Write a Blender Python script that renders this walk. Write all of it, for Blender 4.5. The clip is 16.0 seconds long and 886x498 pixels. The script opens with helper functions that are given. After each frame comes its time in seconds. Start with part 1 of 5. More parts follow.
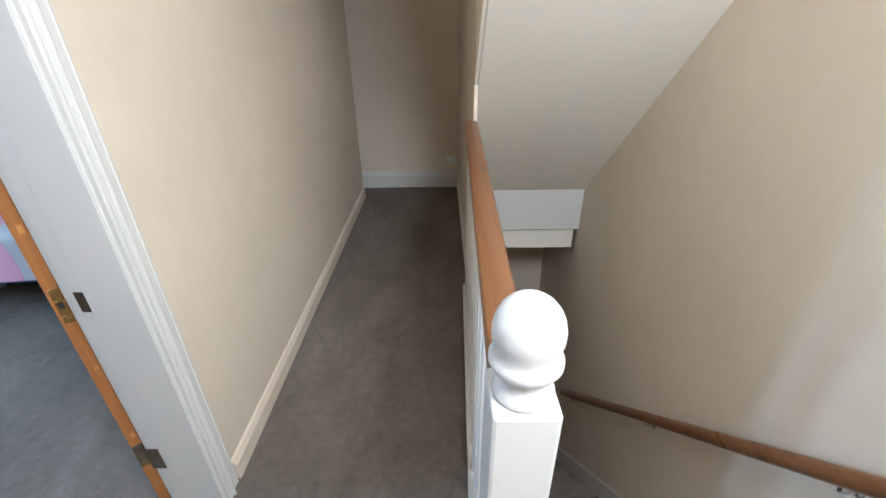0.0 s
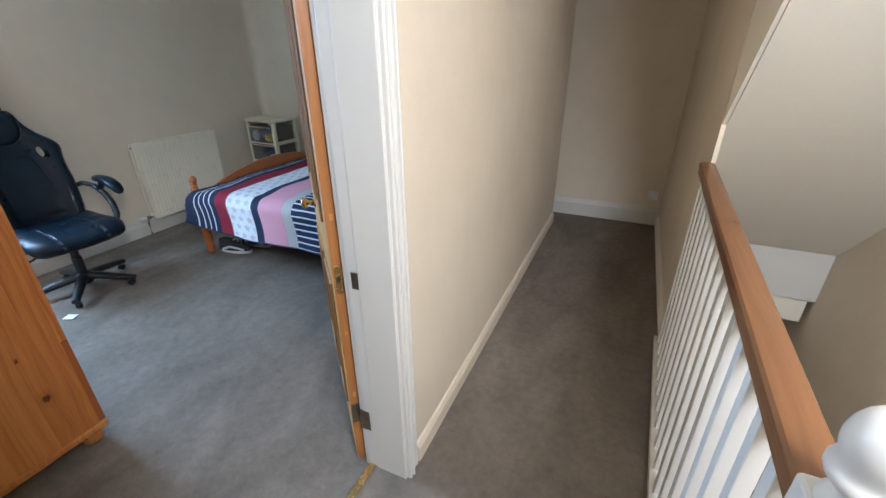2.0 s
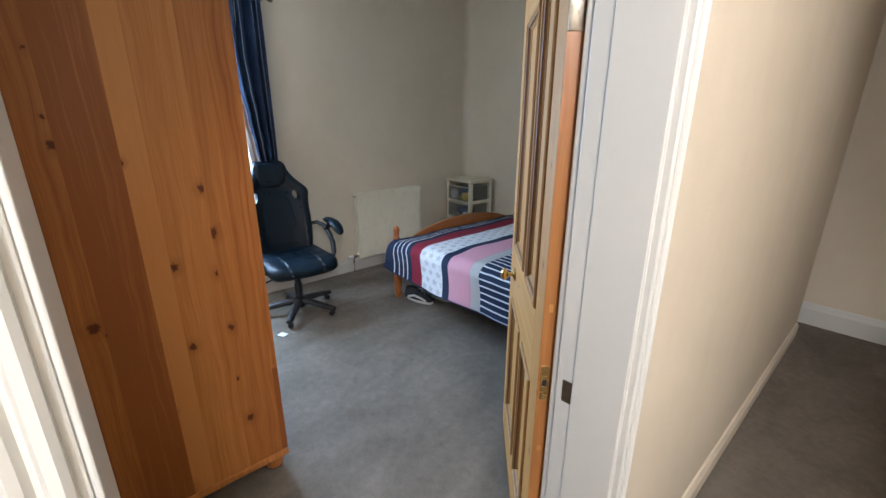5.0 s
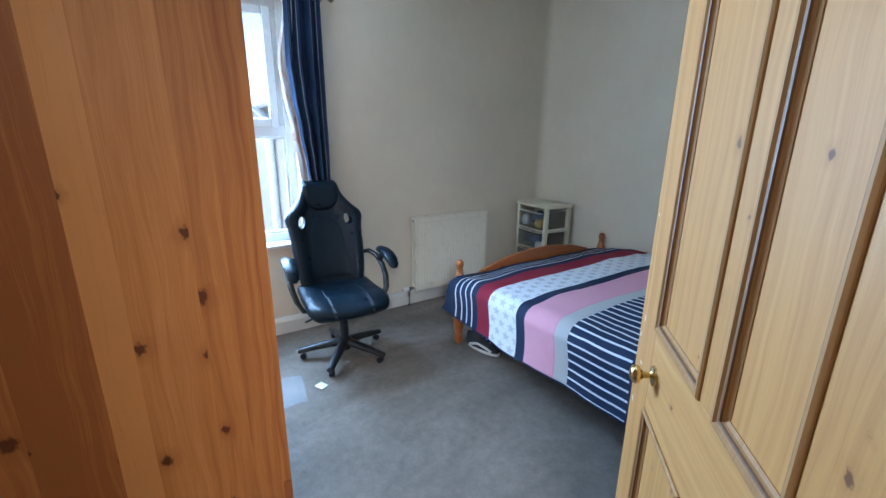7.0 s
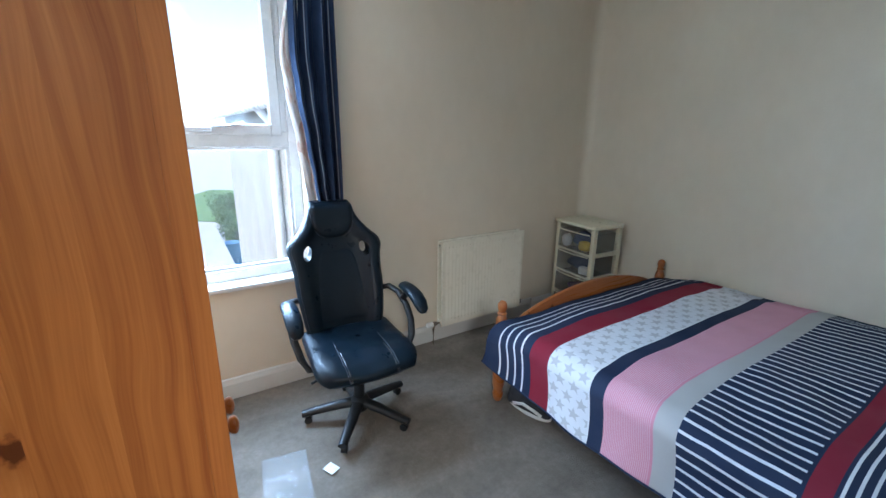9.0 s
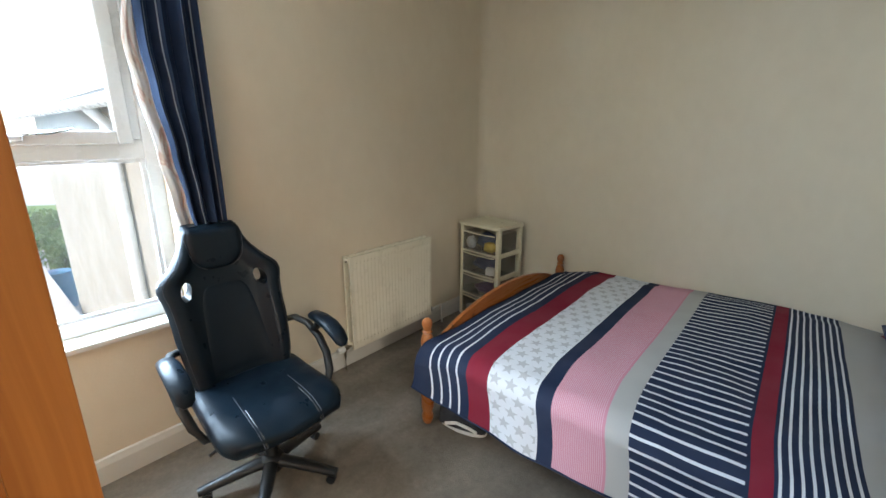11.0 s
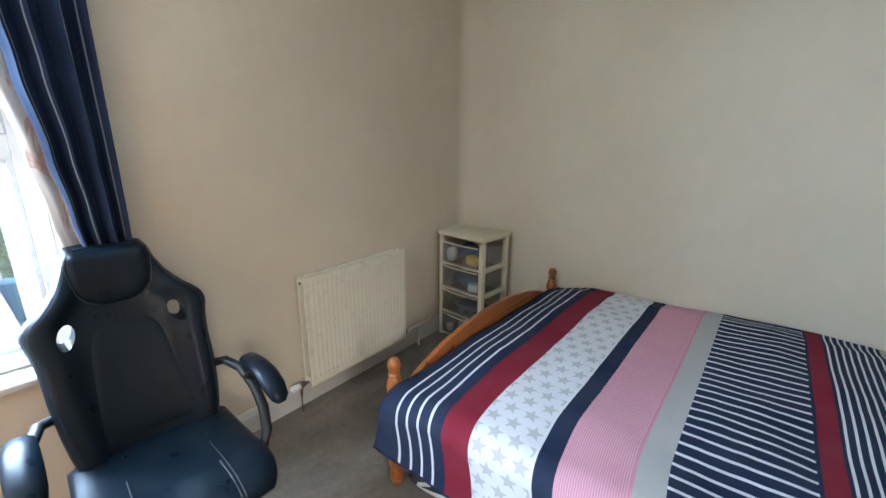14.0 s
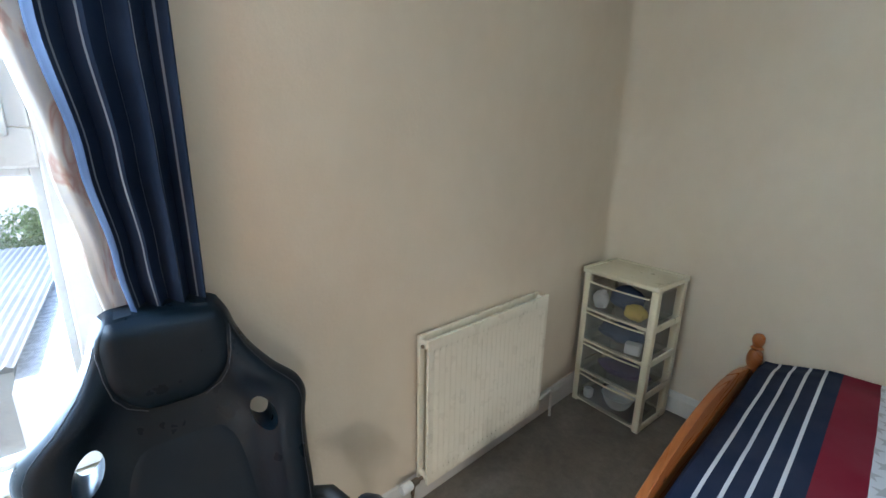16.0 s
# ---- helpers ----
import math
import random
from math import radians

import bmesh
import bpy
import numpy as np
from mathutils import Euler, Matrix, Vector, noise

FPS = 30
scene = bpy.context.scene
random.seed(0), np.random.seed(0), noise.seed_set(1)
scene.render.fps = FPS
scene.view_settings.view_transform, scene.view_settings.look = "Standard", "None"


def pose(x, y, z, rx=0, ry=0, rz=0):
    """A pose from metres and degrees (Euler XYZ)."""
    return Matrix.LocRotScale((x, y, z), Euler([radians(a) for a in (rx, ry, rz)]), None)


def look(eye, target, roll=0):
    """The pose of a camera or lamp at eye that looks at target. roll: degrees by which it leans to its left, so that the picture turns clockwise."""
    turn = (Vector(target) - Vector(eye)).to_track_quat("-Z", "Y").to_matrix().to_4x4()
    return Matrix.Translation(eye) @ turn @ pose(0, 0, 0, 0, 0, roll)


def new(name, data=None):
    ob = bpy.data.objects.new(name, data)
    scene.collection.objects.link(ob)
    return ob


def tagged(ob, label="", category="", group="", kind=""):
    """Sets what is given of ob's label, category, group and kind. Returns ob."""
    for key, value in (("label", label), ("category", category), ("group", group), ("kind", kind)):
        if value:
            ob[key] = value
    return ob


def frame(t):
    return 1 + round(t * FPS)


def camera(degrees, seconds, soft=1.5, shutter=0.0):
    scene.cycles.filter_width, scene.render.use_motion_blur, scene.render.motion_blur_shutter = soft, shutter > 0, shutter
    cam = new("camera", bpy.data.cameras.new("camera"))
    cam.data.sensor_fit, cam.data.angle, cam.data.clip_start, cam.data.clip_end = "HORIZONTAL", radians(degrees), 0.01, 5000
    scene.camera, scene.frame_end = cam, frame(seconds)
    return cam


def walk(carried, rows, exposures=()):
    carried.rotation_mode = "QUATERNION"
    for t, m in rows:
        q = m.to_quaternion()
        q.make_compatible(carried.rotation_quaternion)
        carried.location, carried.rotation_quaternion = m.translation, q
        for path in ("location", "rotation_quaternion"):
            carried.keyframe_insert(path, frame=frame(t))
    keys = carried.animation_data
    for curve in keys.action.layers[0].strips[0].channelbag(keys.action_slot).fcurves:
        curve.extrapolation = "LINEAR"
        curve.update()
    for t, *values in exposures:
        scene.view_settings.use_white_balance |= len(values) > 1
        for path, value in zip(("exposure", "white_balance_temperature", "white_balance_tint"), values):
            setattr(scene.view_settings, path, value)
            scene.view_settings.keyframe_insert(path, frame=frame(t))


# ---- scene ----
import collections

cam = camera(93.8, 16.0)
PATH = [
    (0, (0.137, 0.279, 1.456), (0.132, 2.041, 0.51), -0.7),
    (0.5, (0.068, 0.292, 1.473), (-0.089, 2.049, 0.531), -0.6),
    (1, (0.018, 0.268, 1.483), (-0.322, 2.009, 0.561), -0.7),
    (1.5, (-0.03, 0.247, 1.497), (-0.573, 1.949, 0.596), -0.5),
    (2, (-0.057, 0.222, 1.505), (-0.798, 1.866, 0.64), -0.4),
    (2.5, (-0.074, 0.198, 1.516), (-0.992, 1.772, 0.692), -0.3),
    (3, (-0.088, 0.178, 1.527), (-1.155, 1.681, 0.752), -0.2),
    (3.5, (-0.111, 0.18, 1.532), (-1.298, 1.617, 0.807), -0.1),
    (4, (-0.178, 0.215, 1.528), (-1.456, 1.596, 0.851), 0.1),
    (6.5, (-0.67, 0.526, 1.481), (-2.238, 1.651, 0.953), 0.5),
    (7, (-0.842, 0.621, 1.495), (-2.446, 1.692, 0.964), 0.6),
    (7.5, (-0.959, 0.713, 1.53), (-2.603, 1.72, 0.998), 0.8),
    (8, (-1.111, 0.789, 1.539), (-2.778, 1.758, 1.007), 1.0),
    (10.5, (-1.754, 0.8, 1.586), (-3.125, 2.153, 1.048), 0.4),
    (11, (-1.746, 0.799, 1.588), (-2.998, 2.264, 1.052), 0.3),
    (11.5, (-1.737, 0.78, 1.595), (-2.881, 2.329, 1.054), 0.4),
    (12, (-1.737, 0.76, 1.591), (-2.795, 2.369, 1.051), 0.6),
    (12.5, (-1.75, 0.78, 1.593), (-2.761, 2.418, 1.049), 0.6),
    (13, (-1.78, 0.882, 1.587), (-2.797, 2.516, 1.043), 0.9),
    (13.5, (-1.839, 1.053, 1.585), (-2.921, 2.645, 1.044), 0.7),
    (14, (-1.982, 1.174, 1.564), (-3.178, 2.686, 1.033), 0.5),
    (14.5, (-2.197, 1.257, 1.567), (-3.521, 2.663, 1.047), 0.6),
    (15, (-2.413, 1.321, 1.557), (-3.836, 2.628, 1.04), 0.8),
    (15.5, (-2.621, 1.386, 1.555), (-4.088, 2.646, 1.043), 0.9),
    (16, (-2.803, 1.433, 1.544), (-4.232, 2.739, 1.041), 1.2),
]
walk(cam, [(t, look(eye, target, roll)) for t, eye, target, roll in PATH], [(0.0, 1.57, 5150, 9), (1.0, 1.56, 5250, 10), (2.0, 1.60, 5350, 10), (3.0, 1.58, 5700, 12), (4.2, 1.45, 6000, 13), (6.5, 1.80, 5050, 9), (8.0, 1.72, 5050, 11), (10.5, 1.68, 6700, 10), (11.5, 1.85, 6800, 13), (12.5, 1.97, 6100, 17), (13.0, 1.98, 5950, 15), (14.0, 2.0, 6150, 13), (16.0, 1.98, 5950, 11)])

# ---- light ----
world = bpy.data.worlds.new("sky")
scene.world = world
world.use_nodes = True
wn = world.node_tree.nodes
sky = wn.new("ShaderNodeTexSky")
sky.sky_type = "NISHITA"
sky.sun_disc = False
sky.sun_elevation, sky.sun_rotation = radians(48), radians(169)
world.node_tree.links.new(sky.outputs["Color"], wn["Background"].inputs["Color"])
wn["Background"].inputs["Strength"].default_value = 0.15

sun_data = bpy.data.lights.new("sun", "SUN")
sun_data.energy, sun_data.angle, sun_data.color = 2.0, radians(0.6), (1.0, 0.95, 0.87)
sun = new("sun", sun_data)
sun.matrix_world = look((0, 0, 0), (-0.15, 0.78, -0.88))


def area_lamp(name, m, w, h, power, color):
    """An area lamp for daylight: in the bedroom window's opening, or below the added rooflight."""
    data = bpy.data.lights.new(name, "AREA")
    data.shape, data.size, data.size_y, data.energy, data.color = "RECTANGLE", w, h, power, color
    ob = new(name, data)
    ob.matrix_world = m
    return ob


area_lamp("bedroom_window_light", look((-4.25, 0.92, 1.56), (-3.35, 0.52, 1.36)), 0.80, 1.24, 63, (0.55, 0.765, 1.0))
# added lamp below the solid ceiling, brightens the landing from out of view
area_lamp("added_landing_light", look((0.84, -0.12, 2.60), (0.66, 1.20, 1.45)), 0.66, 0.9, 38, (1.0, 0.955, 0.885))

# ---- materials ----
MATS = {}


class Net:
    """A small wrapper for building node materials."""

    def __init__(self, name, rough=0.6, metal=0.0):
        self.mat = bpy.data.materials.new(name)
        self.mat.use_nodes = True
        self.nodes, self.links = self.mat.node_tree.nodes, self.mat.node_tree.links
        self.bsdf = self.nodes["Principled BSDF"]
        self.bsdf.inputs["Roughness"].default_value = rough
        self.bsdf.inputs["Metallic"].default_value = metal
        MATS[name] = self.mat

    def put(self, value, socket):
        if isinstance(value, bpy.types.NodeSocket):
            self.links.new(value, socket)
        elif value is not None:
            if isinstance(value, (tuple, list)) and len(value) == 3 and socket.type == "RGBA":
                value = (*value, 1)
            socket.default_value = value

    def math(self, op, a, b=0.0, c=None):
        n = self.nodes.new("ShaderNodeMath")
        n.operation = op
        self.put(a, n.inputs[0]), self.put(b, n.inputs[1])
        if c is not None:
            self.put(c, n.inputs[2])
        return n.outputs[0]

    def coords(self, kind="Object"):
        return self.nodes.new("ShaderNodeTexCoord").outputs[kind]

    def split(self, v):
        n = self.nodes.new("ShaderNodeSeparateXYZ")
        self.put(v, n.inputs[0])
        return n.outputs

    def join(self, x, y, z):
        n = self.nodes.new("ShaderNodeCombineXYZ")
        for value, socket in zip((x, y, z), n.inputs):
            self.put(value, socket)
        return n.outputs[0]

    def noise(self, v, scale, detail=3.0, rough=0.5, distortion=0.0):
        n = self.nodes.new("ShaderNodeTexNoise")
        self.put(v, n.inputs["Vector"])
        n.inputs["Scale"].default_value, n.inputs["Detail"].default_value = scale, detail
        n.inputs["Roughness"].default_value, n.inputs["Distortion"].default_value = rough, distortion
        return n.outputs["Fac"]

    def scaled(self, v, s):
        n = self.nodes.new("ShaderNodeMapping")
        self.put(v, n.inputs["Vector"])
        n.inputs["Scale"].default_value = s
        return n.outputs[0]

    def ramp(self, fac, stops, constant=False):
        n = self.nodes.new("ShaderNodeValToRGB")
        self.put(fac, n.inputs[0])
        cr = n.color_ramp
        cr.interpolation = "CONSTANT" if constant else "LINEAR"
        while len(cr.elements) < len(stops):
            cr.elements.new(0.5)
        for e, (p, c) in zip(cr.elements, stops):
            e.position = p
            e.color = (*c, 1) if len(c) == 3 else c
        return n.outputs[0]

    def mix(self, fac, a, b, blend="MIX"):
        n = self.nodes.new("ShaderNodeMix")
        n.data_type, n.blend_type = "RGBA", blend
        self.put(fac, n.inputs[0]), self.put(a, n.inputs[6]), self.put(b, n.inputs[7])
        return n.outputs[2]

    def remap(self, v, a, b, c=0.0, d=1.0):
        n = self.nodes.new("ShaderNodeMapRange")
        for i, x in enumerate((v, a, b, c, d)):
            self.put(x, n.inputs[i])
        return n.outputs[0]

    def random(self):
        return self.nodes.new("ShaderNodeObjectInfo").outputs["Random"]

    def color(self, v):
        self.put(v, self.bsdf.inputs["Base Color"])
        return self

    def rough(self, v):
        self.put(v, self.bsdf.inputs["Roughness"])
        return self

    def bump(self, height, strength=0.3, distance=0.002):
        n = self.nodes.new("ShaderNodeBump")
        n.inputs["Strength"].default_value, n.inputs["Distance"].default_value = strength, distance
        self.put(height, n.inputs["Height"])
        self.links.new(n.outputs[0], self.bsdf.inputs["Normal"])
        return self


def surface(name, a, b, big=2.0, fine=40.0, rough=0.6, metal=0.0, bump=0.2, depth=0.002, rough_var=0.1):
    """A plain surface with blotches at two scales, fine relief and uneven gloss."""
    n = Net(name, rough, metal)
    v = n.coords()
    f = n.math("ADD", n.math("MULTIPLY", n.noise(v, big, 4), 0.65), n.math("MULTIPLY", n.noise(v, fine, 3), 0.35))
    n.color(n.ramp(f, [(0.3, a), (0.7, b)]))
    n.rough(n.remap(n.noise(v, big * 3, 3), 0.3, 0.7, rough - rough_var, rough + rough_var))
    if bump:
        n.bump(n.noise(v, fine, 4), bump, depth)
    return n.mat


def pine(name, light, mid, dark, knot, along="z", rough=0.38, knots=0.55, grain=1.0, tone=0.16, knot_size=1.0):
    """Pine with long grain, a tone of its own on each board, and scattered knots."""
    n = Net(name, rough)
    x, y, z = n.split(n.coords())
    r = n.random()
    u, w = {"z": (n.math("ADD", x, y), z), "x": (n.math("ADD", z, y), x), "y": (n.math("ADD", x, z), y)}[along]
    shift = n.math("MULTIPLY", r, 37.0)
    wave = n.math("MULTIPLY", n.noise(n.join(n.math("MULTIPLY", u, 2.0), n.math("MULTIPLY", w, 0.8), shift), 3.0, 2), 0.06)
    uu = n.math("ADD", u, wave)
    p = n.join(n.math("ADD", n.math("MULTIPLY", uu, 62.0), shift), n.math("MULTIPLY", w, 1.1), shift)
    g = n.noise(p, 1.0, 5, 0.62)
    fine = n.noise(n.join(n.math("MULTIPLY", uu, 420.0), n.math("MULTIPLY", w, 9.0), shift), 1.0, 2)
    f = n.math("ADD", n.math("MULTIPLY", g, 0.72 * grain), n.math("ADD", n.math("MULTIPLY", fine, 0.22), n.math("MULTIPLY", n.math("SUBTRACT", r, 0.35), tone)))
    col = n.ramp(f, [(0.30, light), (0.52, mid), (0.78, dark)])
    vor = n.nodes.new("ShaderNodeTexVoronoi")
    vor.voronoi_dimensions = "2D"
    kv = n.join(n.math("ADD", n.math("MULTIPLY", u, 8.0), shift), n.math("ADD", n.math("MULTIPLY", w, 6.5), n.math("MULTIPLY", shift, 1.7)), 0.0)
    n.put(kv, vor.inputs["Vector"])
    vor.inputs["Scale"].default_value = 1.0
    chosen = n.split(vor.outputs["Color"])
    size = n.remap(chosen[1], 0.0, 1.0, 0.05 * knot_size, 0.165 * knot_size)
    dist = n.math("ADD", vor.outputs["Distance"], n.math("MULTIPLY", n.math("SUBTRACT", n.noise(kv, 11.0, 3), 0.4), 0.16))
    core = n.math("MULTIPLY", n.math("LESS_THAN", chosen[0], knots), n.math("SUBTRACT", 1.0, n.remap(n.math("DIVIDE", dist, size), 0.75, 1.15)))
    halo = n.math("MULTIPLY", n.math("LESS_THAN", chosen[0], knots), n.math("SUBTRACT", 1.0, n.remap(n.math("DIVIDE", dist, size), 0.8, 3.0)))
    col = n.mix(n.math("MULTIPLY", halo, 0.5), col, dark)
    col = n.mix(n.math("MULTIPLY", core, 0.9), col, knot)
    n.color(col)
    n.rough(n.remap(g, 0.3, 0.7, rough - 0.06, rough + 0.1))
    n.bump(n.math("SUBTRACT", fine, n.math("MULTIPLY", core, 0.6)), 0.12, 0.001)
    return n.mat


def wall_mat(name, a, b):
    """Painted textured wallpaper: soft mottling, scuffs and a raised grain."""
    n = Net(name, 0.75)
    v = n.coords()
    f = n.math("ADD", n.math("MULTIPLY", n.noise(v, 1.3, 4), 0.75), n.math("MULTIPLY", n.noise(n.scaled(v, (1.6, 1.6, 1)), 9.0, 4), 0.25))
    n.color(n.ramp(f, [(0.32, a), (0.68, b)]))
    h = n.math("ADD", n.noise(v, 75.0, 5, 0.6), n.math("MULTIPLY", n.noise(v, 16.0, 3), 0.8))
    n.bump(h, 0.35, 0.0025)
    n.rough(n.remap(n.noise(v, 5.0, 2), 0.3, 0.7, 0.66, 0.85))
    return n.mat


def carpet_mat():
    n = Net("carpet", 0.95)
    v = n.coords()
    tuft = n.noise(v, 420.0, 2, 0.7)
    tread = n.noise(n.scaled(v, (1.0, 0.55, 1.0)), 3.2, 5, 0.6, 0.6)
    spots = n.noise(v, 26.0, 4, 0.7)
    f = n.math("ADD", n.math("MULTIPLY", tread, 0.5), n.math("ADD", n.math("MULTIPLY", spots, 0.3), n.math("MULTIPLY", tuft, 0.2)))
    n.color(n.ramp(f, [(0.32, (0.130, 0.107, 0.085)), (0.52, (0.220, 0.187, 0.151)), (0.72, (0.325, 0.282, 0.234))]))
    n.bump(n.math("ADD", tuft, n.math("MULTIPLY", spots, 1.2)), 0.8, 0.006)
    n.bsdf.inputs["Specular IOR Level"].default_value = 0.1
    return n.mat


WALL = wall_mat("cream_wallpaper", (0.655, 0.560, 0.428), (0.72, 0.625, 0.488))
CEIL = surface("ceiling_paint", (0.76, 0.74, 0.69), (0.80, 0.78, 0.73), 1.5, 60, 0.85, bump=0.15)
SOFFIT = surface("soffit_paint", (0.78, 0.72, 0.60), (0.82, 0.765, 0.65), 1.1, 50, 0.8, bump=0.2)
CARPET = carpet_mat()
GLOSS = surface("white_gloss_paint", (0.632, 0.610, 0.560), (0.65, 0.63, 0.58), 2.0, 30, 0.34, bump=0.03, rough_var=0.03)
UPVC = surface("white_upvc", (0.60, 0.61, 0.61), (0.66, 0.67, 0.67), 3.0, 60, 0.28, bump=0.02)
ENAMEL = surface("cream_enamel", (0.80, 0.745, 0.60), (0.84, 0.79, 0.65), 5.0, 40, 0.33, bump=0)
WARDROBE = pine("wardrobe_pine", (0.56, 0.240, 0.068), (0.45, 0.172, 0.043), (0.28, 0.088, 0.021), (0.085, 0.020, 0.007), rough=0.33, knots=0.24, tone=0.66, knot_size=0.9)
DOORPINE = pine("stripped_pine", (0.60, 0.322, 0.098), (0.53, 0.262, 0.072), (0.40, 0.180, 0.046), (0.15, 0.06, 0.022), rough=0.46, knots=0.16, tone=0.10, knot_size=0.55)
DOORPINE_X = pine("stripped_pine_rail", (0.60, 0.322, 0.098), (0.53, 0.262, 0.072), (0.40, 0.180, 0.046), (0.15, 0.06, 0.022), along="x", rough=0.46, knots=0.16, tone=0.10, knot_size=0.55)
MOULDPINE = pine("darkened_pine_moulding", (0.46, 0.25, 0.088), (0.40, 0.205, 0.066), (0.30, 0.14, 0.045), (0.10, 0.04, 0.015), rough=0.6, knots=0.05, tone=0.07)
GROOVE_PINE = pine("dark_brown_groove", (0.22, 0.105, 0.036), (0.17, 0.075, 0.025), (0.11, 0.045, 0.015), (0.05, 0.02, 0.01), rough=0.5, knots=0.0, tone=0.05)
DOOREDGE = pine("varnished_edge", (0.43, 0.19, 0.055), (0.37, 0.15, 0.04), (0.28, 0.10, 0.025), (0.15, 0.05, 0.02), rough=0.4, knots=0.1)
RAILWOOD = pine("handrail_wood", (0.20, 0.088, 0.032), (0.165, 0.068, 0.023), (0.115, 0.043, 0.014), (0.09, 0.035, 0.015), along="y", rough=0.32, knots=0.2)
BEDWOOD = pine("bed_pine", (0.44, 0.155, 0.045), (0.37, 0.12, 0.032), (0.26, 0.075, 0.018), (0.11, 0.035, 0.012), along="y", rough=0.28, knots=0.15)
BRASS = surface("brass", (0.62, 0.42, 0.15), (0.75, 0.55, 0.24), 12, 90, 0.22, 1.0, 0.05)
BRONZE = surface("tarnished_steel", (0.20, 0.17, 0.13), (0.36, 0.31, 0.24), 25, 120, 0.42, 1.0, 0.2)
STEEL = surface("satin_chrome", (0.55, 0.55, 0.55), (0.68, 0.68, 0.67), 10, 80, 0.25, 1.0, 0.03)
LEATHER_GLOSS, CLOTH_GLOSS = 0.2, 0.2
DARK = surface("dark_shadow_gap", (0.015, 0.013, 0.012), (0.025, 0.022, 0.02), 5, 40, 0.9, bump=0)
LEATHER = surface("black_faux_leather", (0.0025, 0.0075, 0.0135), (0.005, 0.0115, 0.019), 6, 160, 0.36, bump=0.25, depth=0.001)
MESHCLOTH = surface("black_mesh_fabric", (0.0025, 0.0075, 0.0135), (0.005, 0.0115, 0.019), 8, 500, 0.45, bump=0.4, depth=0.001)
BLACKPLASTIC = surface("black_plastic", (0.006, 0.0075, 0.009), (0.011, 0.0125, 0.0145), 8, 200, 0.45, bump=0.15, depth=0.001)
STITCH = surface("grey_stitching", (0.03, 0.035, 0.045), (0.055, 0.06, 0.075), 30, 200, 0.7, bump=0)
CREAMPLASTIC = surface("cream_plastic", (0.66, 0.60, 0.43), (0.72, 0.66, 0.49), 6, 60, 0.35, bump=0.03)
WHITEPLASTIC = surface("white_plastic", (0.74, 0.74, 0.71), (0.82, 0.82, 0.79), 6, 60, 0.32, bump=0.02)
SHEET = surface("grey_bed_sheet", (0.40, 0.385, 0.37), (0.50, 0.48, 0.46), 4, 260, 0.9, bump=0.3)
RED = surface("wine_red_cotton", (0.21, 0.016, 0.032), (0.27, 0.024, 0.045), 4, 300, 0.9, bump=0.3)
RUBBER = surface("white_rubber", (0.62, 0.62, 0.6), (0.74, 0.74, 0.72), 10, 90, 0.6, bump=0.1)
BLACKCLOTH = surface("black_shoe_fabric", (0.015, 0.015, 0.017), (0.035, 0.035, 0.04), 14, 300, 0.8, bump=0.4)
YELLOW = surface("yellow_plush", (0.62, 0.42, 0.06), (0.72, 0.52, 0.10), 18, 300, 0.95, bump=0.5)
WHITEPLUSH = surface("white_plush", (0.6, 0.59, 0.57), (0.72, 0.71, 0.69), 18, 300, 0.95, bump=0.5)
BLUECLOTH = surface("blue_cloth", (0.03, 0.05, 0.11), (0.06, 0.09, 0.17), 14, 300, 0.9, bump=0.4)
PURPLE = surface("purple_cloth", (0.08, 0.05, 0.13), (0.12, 0.08, 0.18), 14, 300, 0.9, bump=0.4)
LINING = surface("curtain_lining", (0.60, 0.58, 0.56), (0.72, 0.70, 0.68), 9, 300, 0.9, bump=0.2)


LEATHER.node_tree.nodes["Principled BSDF"].inputs["Specular IOR Level"].default_value = LEATHER_GLOSS
MESHCLOTH.node_tree.nodes["Principled BSDF"].inputs["Specular IOR Level"].default_value = CLOTH_GLOSS

for m in (DOORPINE, DOORPINE_X, MOULDPINE):
    m.node_tree.nodes["Principled BSDF"].inputs["Specular IOR Level"].default_value = 0.3
WARDROBE.node_tree.nodes["Principled BSDF"].inputs["Specular IOR Level"].default_value = 0.25


def clear(name, tint, rough, alpha):
    """Clear or frosted plastic sheet."""
    n = Net(name, rough)
    n.bsdf.inputs["Base Color"].default_value = (*tint, 1)
    n.bsdf.inputs["Alpha"].default_value = alpha
    n.bsdf.inputs["IOR"].default_value = 1.47
    return n.mat


FROST = clear("clear_plastic_drawer", (0.24, 0.255, 0.25), 0.22, 0.32)
PANE = clear("window_glass", (0.9, 0.95, 0.95), 0.02, 0.05)


